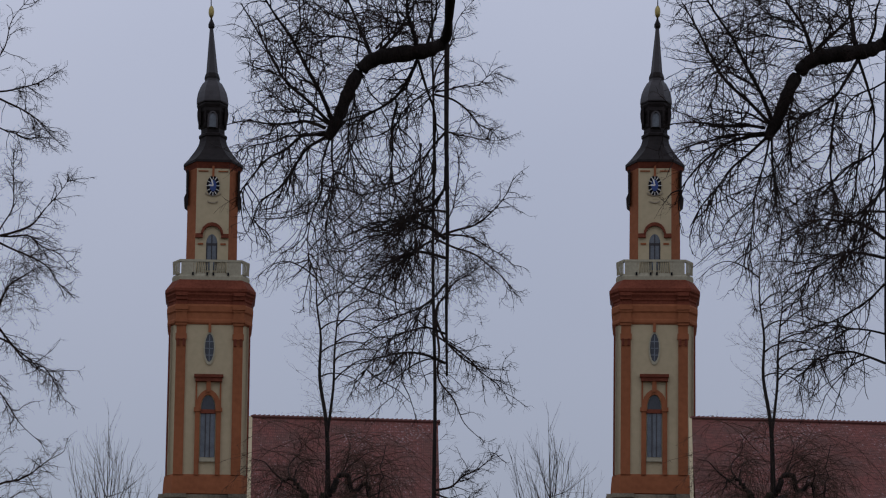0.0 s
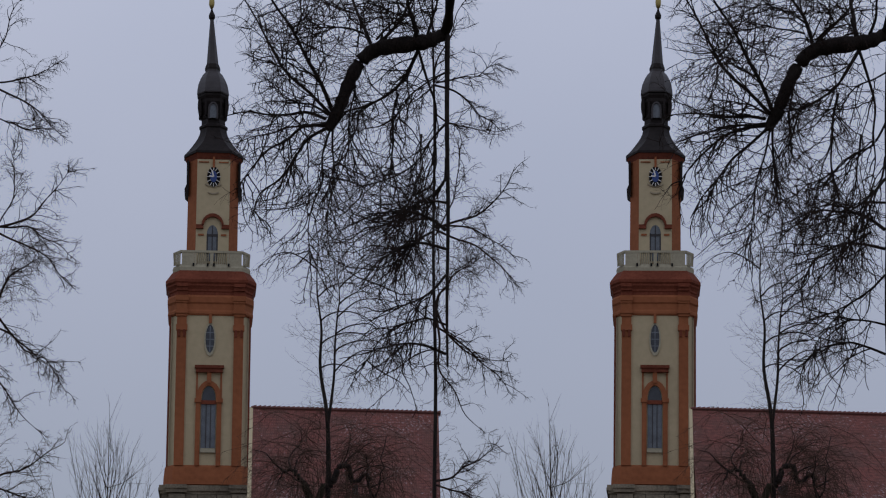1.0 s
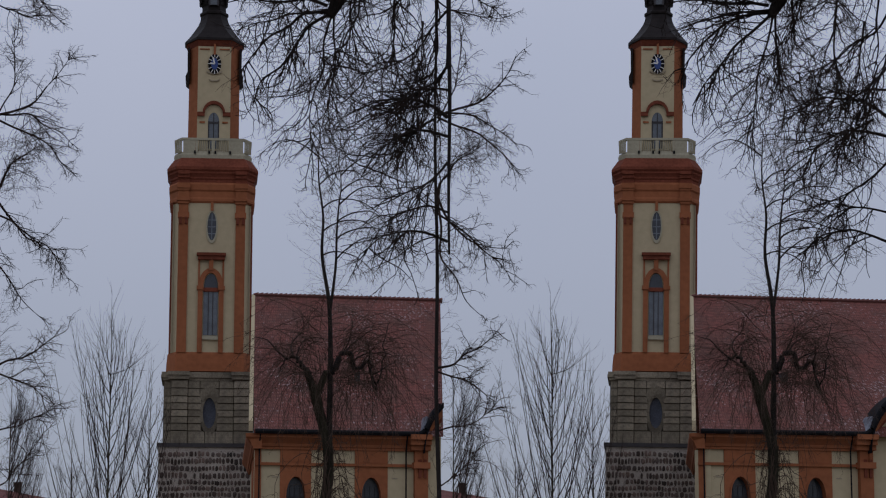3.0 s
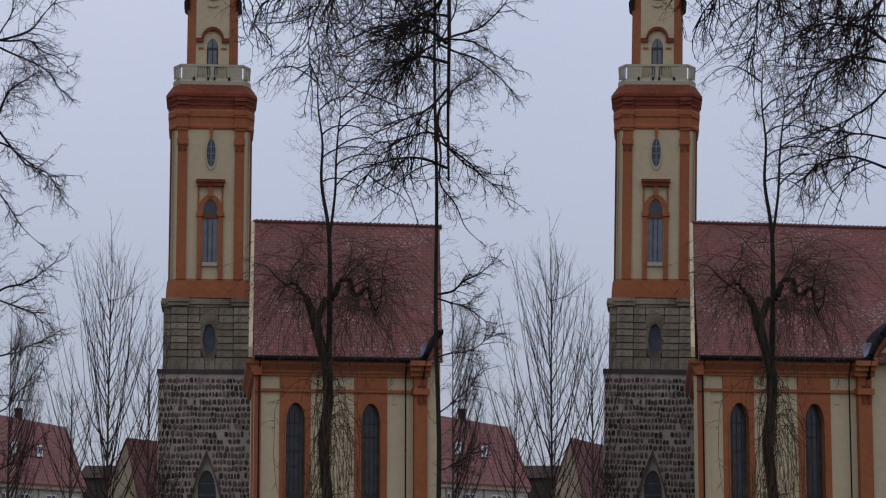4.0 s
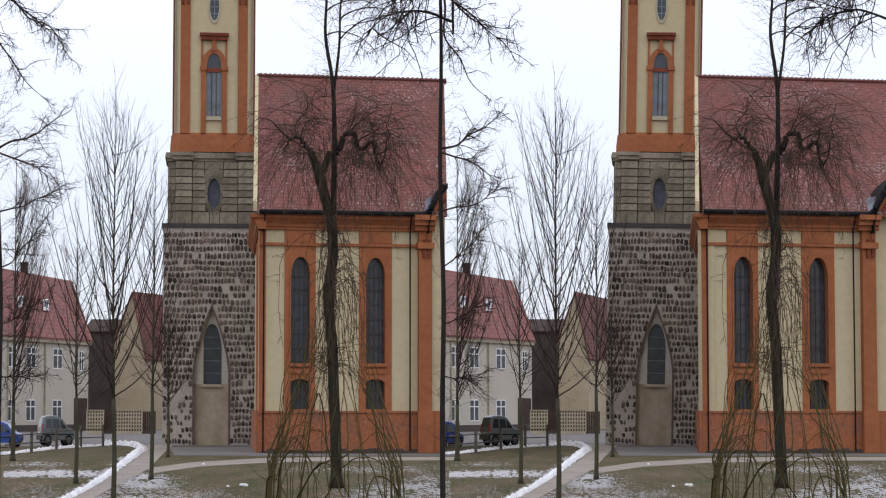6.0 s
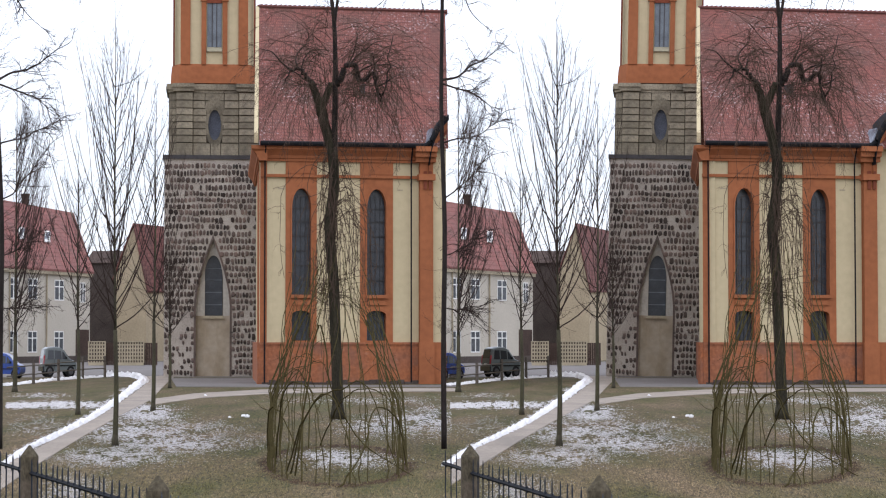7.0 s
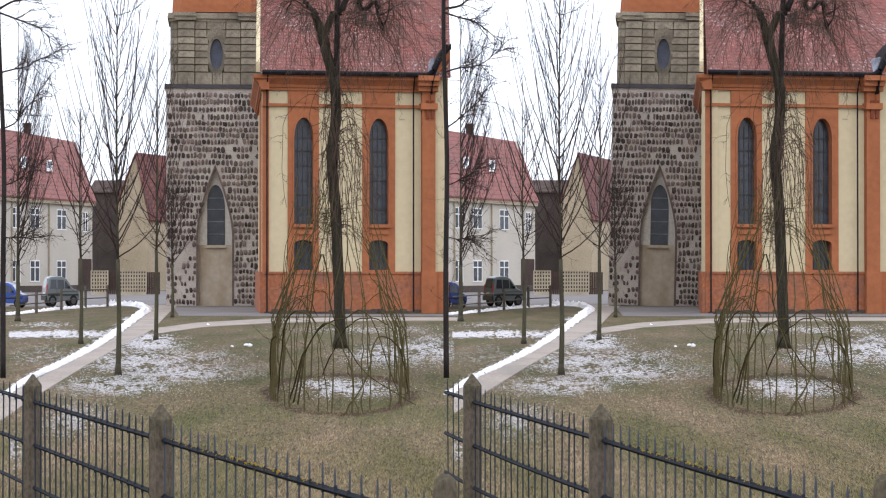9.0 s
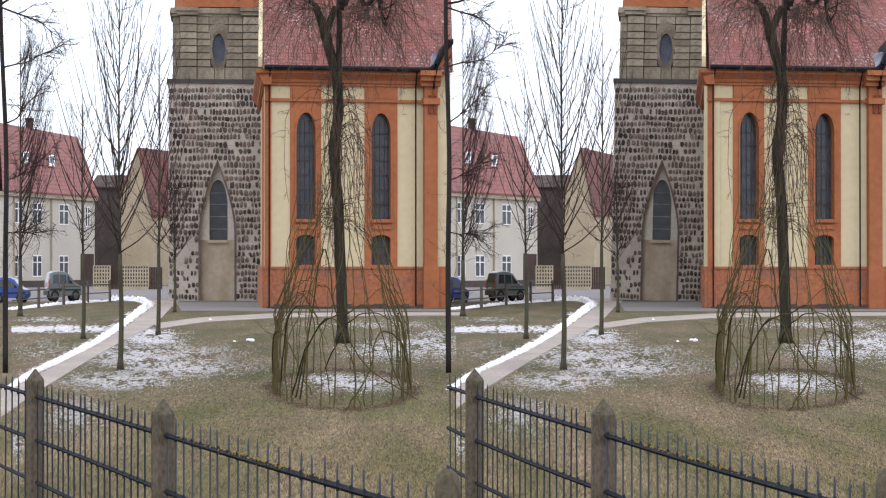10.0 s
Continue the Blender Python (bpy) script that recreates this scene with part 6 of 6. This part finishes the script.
def build_car(name, xc, d, w, h, paint, label, group, turn=0.0):
    """A small high-roofed car seen from behind and the side."""
    px = (xc - 392 + SIDE * 392) / F * d
    root = thing(name, (px, d, 0), label, "car", group, rz=turn)
    hw = w / 2
    prof = [(-hw * 0.99, 0.40 * h), (-hw * 0.97, 0.20 * h), (hw * 0.9, 0.18 * h), (hw * 0.99, 0.25 * h), (hw, 0.38 * h), (hw * 0.97, 0.47 * h), (hw * 0.88, 0.53 * h), (hw * 0.60, 0.60 * h),
            (hw * 0.40, 0.76 * h), (hw * 0.20, 0.91 * h), (0.0, 0.975 * h), (-hw * 0.35, h), (-hw * 0.68, 0.985 * h), (-hw * 0.84, 0.94 * h), (-hw * 0.92, 0.8 * h), (-hw * 0.97, 0.6 * h)]

    def ins(s_, k_):
        return [(x * (s_ if z > 0.5 * h else 0.5 + 0.5 * s_), k_ * (1 - 0.16 * max(0, z / h - 0.55) / 0.45), 0.18 * h + (z - 0.18 * h) * (0.4 + 0.6 * s_)) for x, z in prof]
    body = part("body", MB().rings([ins(0.92, -0.85), ins(0.98, -0.78), ins(1.0, -0.6), ins(1.0, 0.6), ins(0.98, 0.78), ins(0.92, 0.85)]), paint, root, smooth=False)
    glass = [[(-hw * 0.80, 0.60), (-hw * 0.40, 0.60), (-hw * 0.40, 0.90), (-hw * 0.72, 0.90)], [(-hw * 0.34, 0.60), (hw * 0.08, 0.60), (hw * 0.06, 0.88), (-hw * 0.34, 0.90)],
             [(hw * 0.13, 0.60), (hw * 0.46, 0.60), (hw * 0.20, 0.84), (hw * 0.13, 0.86)]]
    for g in glass:
        m = MB()
        o = [(x * 0.96, -0.862 * (1 - 0.16 * max(0, z - 0.55) / 0.45), z * h * 0.98) for x, z in g]
        part("side_window", m.rings([o, [(x, y + 0.05, z) for x, y, z in o]]), CARGLASS, body)
    part("windscreen", MB().prism([(hw * 0.56, 0.605 * h), (hw * 0.61, 0.605 * h), (hw * 0.24, 0.895 * h), (hw * 0.20, 0.89 * h)], -0.62, 0.62), CARGLASS, body)
    part("rear_window", MB().prism([(-hw * 0.985, 0.62 * h), (-hw * 0.95, 0.62 * h), (-hw * 0.86, 0.91 * h), (-hw * 0.885, 0.91 * h)], -0.58, 0.58), CARGLASS, body)
    for y in (-0.80, 0.66):
        part("tail_lamp", MB().prism([(-hw * 1.0, 0.44 * h), (-hw * 0.93, 0.44 * h), (-hw * 0.89, 0.72 * h), (-hw * 0.96, 0.72 * h)], y, y + 0.14), TAIL, body)
    part("bumper", MB().box(-hw * 1.04, -hw * 0.8, -0.84, 0.84, 0.2 * h, 0.36 * h), CARGLASS, body)
    part("number_plate", MB().box(-hw * 1.01, -hw * 0.98, -0.25, 0.25, 0.40 * h, 0.46 * h), WHITE, body)
    part("door_seam", MB().box(-hw * 0.37, -hw * 0.355, -0.858, -0.8, 0.25 * h, 0.6 * h), TYRE, body)
    part("side_trim", MB().box(-hw * 0.9, hw * 0.9, -0.868, -0.8, 0.36 * h, 0.40 * h), TYRE, body)
    part("wing_mirror", MB().box(hw * 0.30, hw * 0.38, -1.0, -0.82, 0.60 * h, 0.67 * h), TYRE, body)
    for x in (-hw * 0.62, hw * 0.62):
        for y in (-0.80, 0.62):
            n, r = 16, 0.185 * h
            rx = r * 0.72
            wh = MB().rings([[(x + rx * math.cos(2 * math.pi * i / n) * q, yy, r + r * math.sin(2 * math.pi * i / n) * q) for i in range(n)] for q, yy in ((0.9, y - 0.1), (1, y - 0.07), (1, y + 0.07), (0.9, y + 0.1))])
            tyre = part("wheel", wh, TYRE, root)
            part("rim", MB().rings([[(x + rx * math.cos(2 * math.pi * i / n) * q, yy, r + r * math.sin(2 * math.pi * i / n) * q) for i in range(n)] for q, yy in ((0.5, y - 0.125), (0.62, y - 0.09))]), RIM, tyre)
    return root


def build_post_rail():
    xs = [(47, 546), (91, 540), (134, 536), (173, 534)]
    root = None
    prev = None
    for i, (x, y) in enumerate(xs):
        g = ground(x, y)
        h = 38 * g[1] / F
        root = thing("wooden_post", g, "weathered round wooden post at the street edge", "post", "wooden street posts")
        m = MB().tube([(0, 0, 0), (0, 0, h * 0.6), (0, 0, h * 0.97), (0, 0, h)], 0.085, 0.075, 8)
        part("post", m, WOOD, root)
        if prev:
            r2 = thing("wooden_rail_pair", prev, "thin weathered rails between wooden posts", "rail", "wooden rails")
            vx, vy = g[0] - prev[0], g[1] - prev[1]
            for q in (0.8, 0.42):
                part("rail", MB().tube([(0, 0, q * h), (vx, vy, q * h)], 0.035, 0.035, 5), WOOD, r2)
        prev = g
    g = ground(0, 552)
    p = ground(47, 546)
    r2 = thing("wooden_rail_pair", p, "thin weathered rails between wooden posts", "rail", "wooden rails")
    for q in (1.0, 0.55):
        part("rail", MB().tube([(0, 0, q), (g[0] - p[0], g[1] - p[1], q)], 0.035, 0.035, 5), WOOD, r2)


# ---- the place ----
build_ground()
for SIDE in (-1, 1):
    build_tower()
    build_nave()
    build_street_houses()
    build_car("small_van", 90, 146, 2.15, 1.95, CAR_GREY, "grey high-roofed family car parked on the street", "grey cars", 20)
    build_car("blue_car", 0 if SIDE < 0 else 4, 140, 1.5 if SIDE > 0 else 2.0, 1.6, CAR_BLUE, "blue hatchback parked on the street", "blue cars")
    build_post_rail()
    build_young_tree(192, 655, 600, 152, 0.062, 3, 20, "slender bare young tree with steep shoots beside the path", 58, 1.2)
    build_young_tree(126, 600, 340, 105, 0.07, 4, 22, "thin bare young tree on the lawn", 28, 1.7)
    build_young_tree(259, 593, 440, 100, 0.075, 6, 36, "thin bare young tree near the tower", 30, 1.7)
    build_young_tree(288, 553, 180, 70, 0.08, 8, 10, "small bare twiggy tree at the tower foot", 44, 2.4)
    build_young_tree(14, 560, 470, 100, 0.115, 10, 10, "thin bare tree with steep shoots at the street", 44, 2.2, True)
    build_edge_tree()
    build_pollard()
    build_willow_dome()
    build_overhanging_tree()
    build_grounds()
    build_fence()
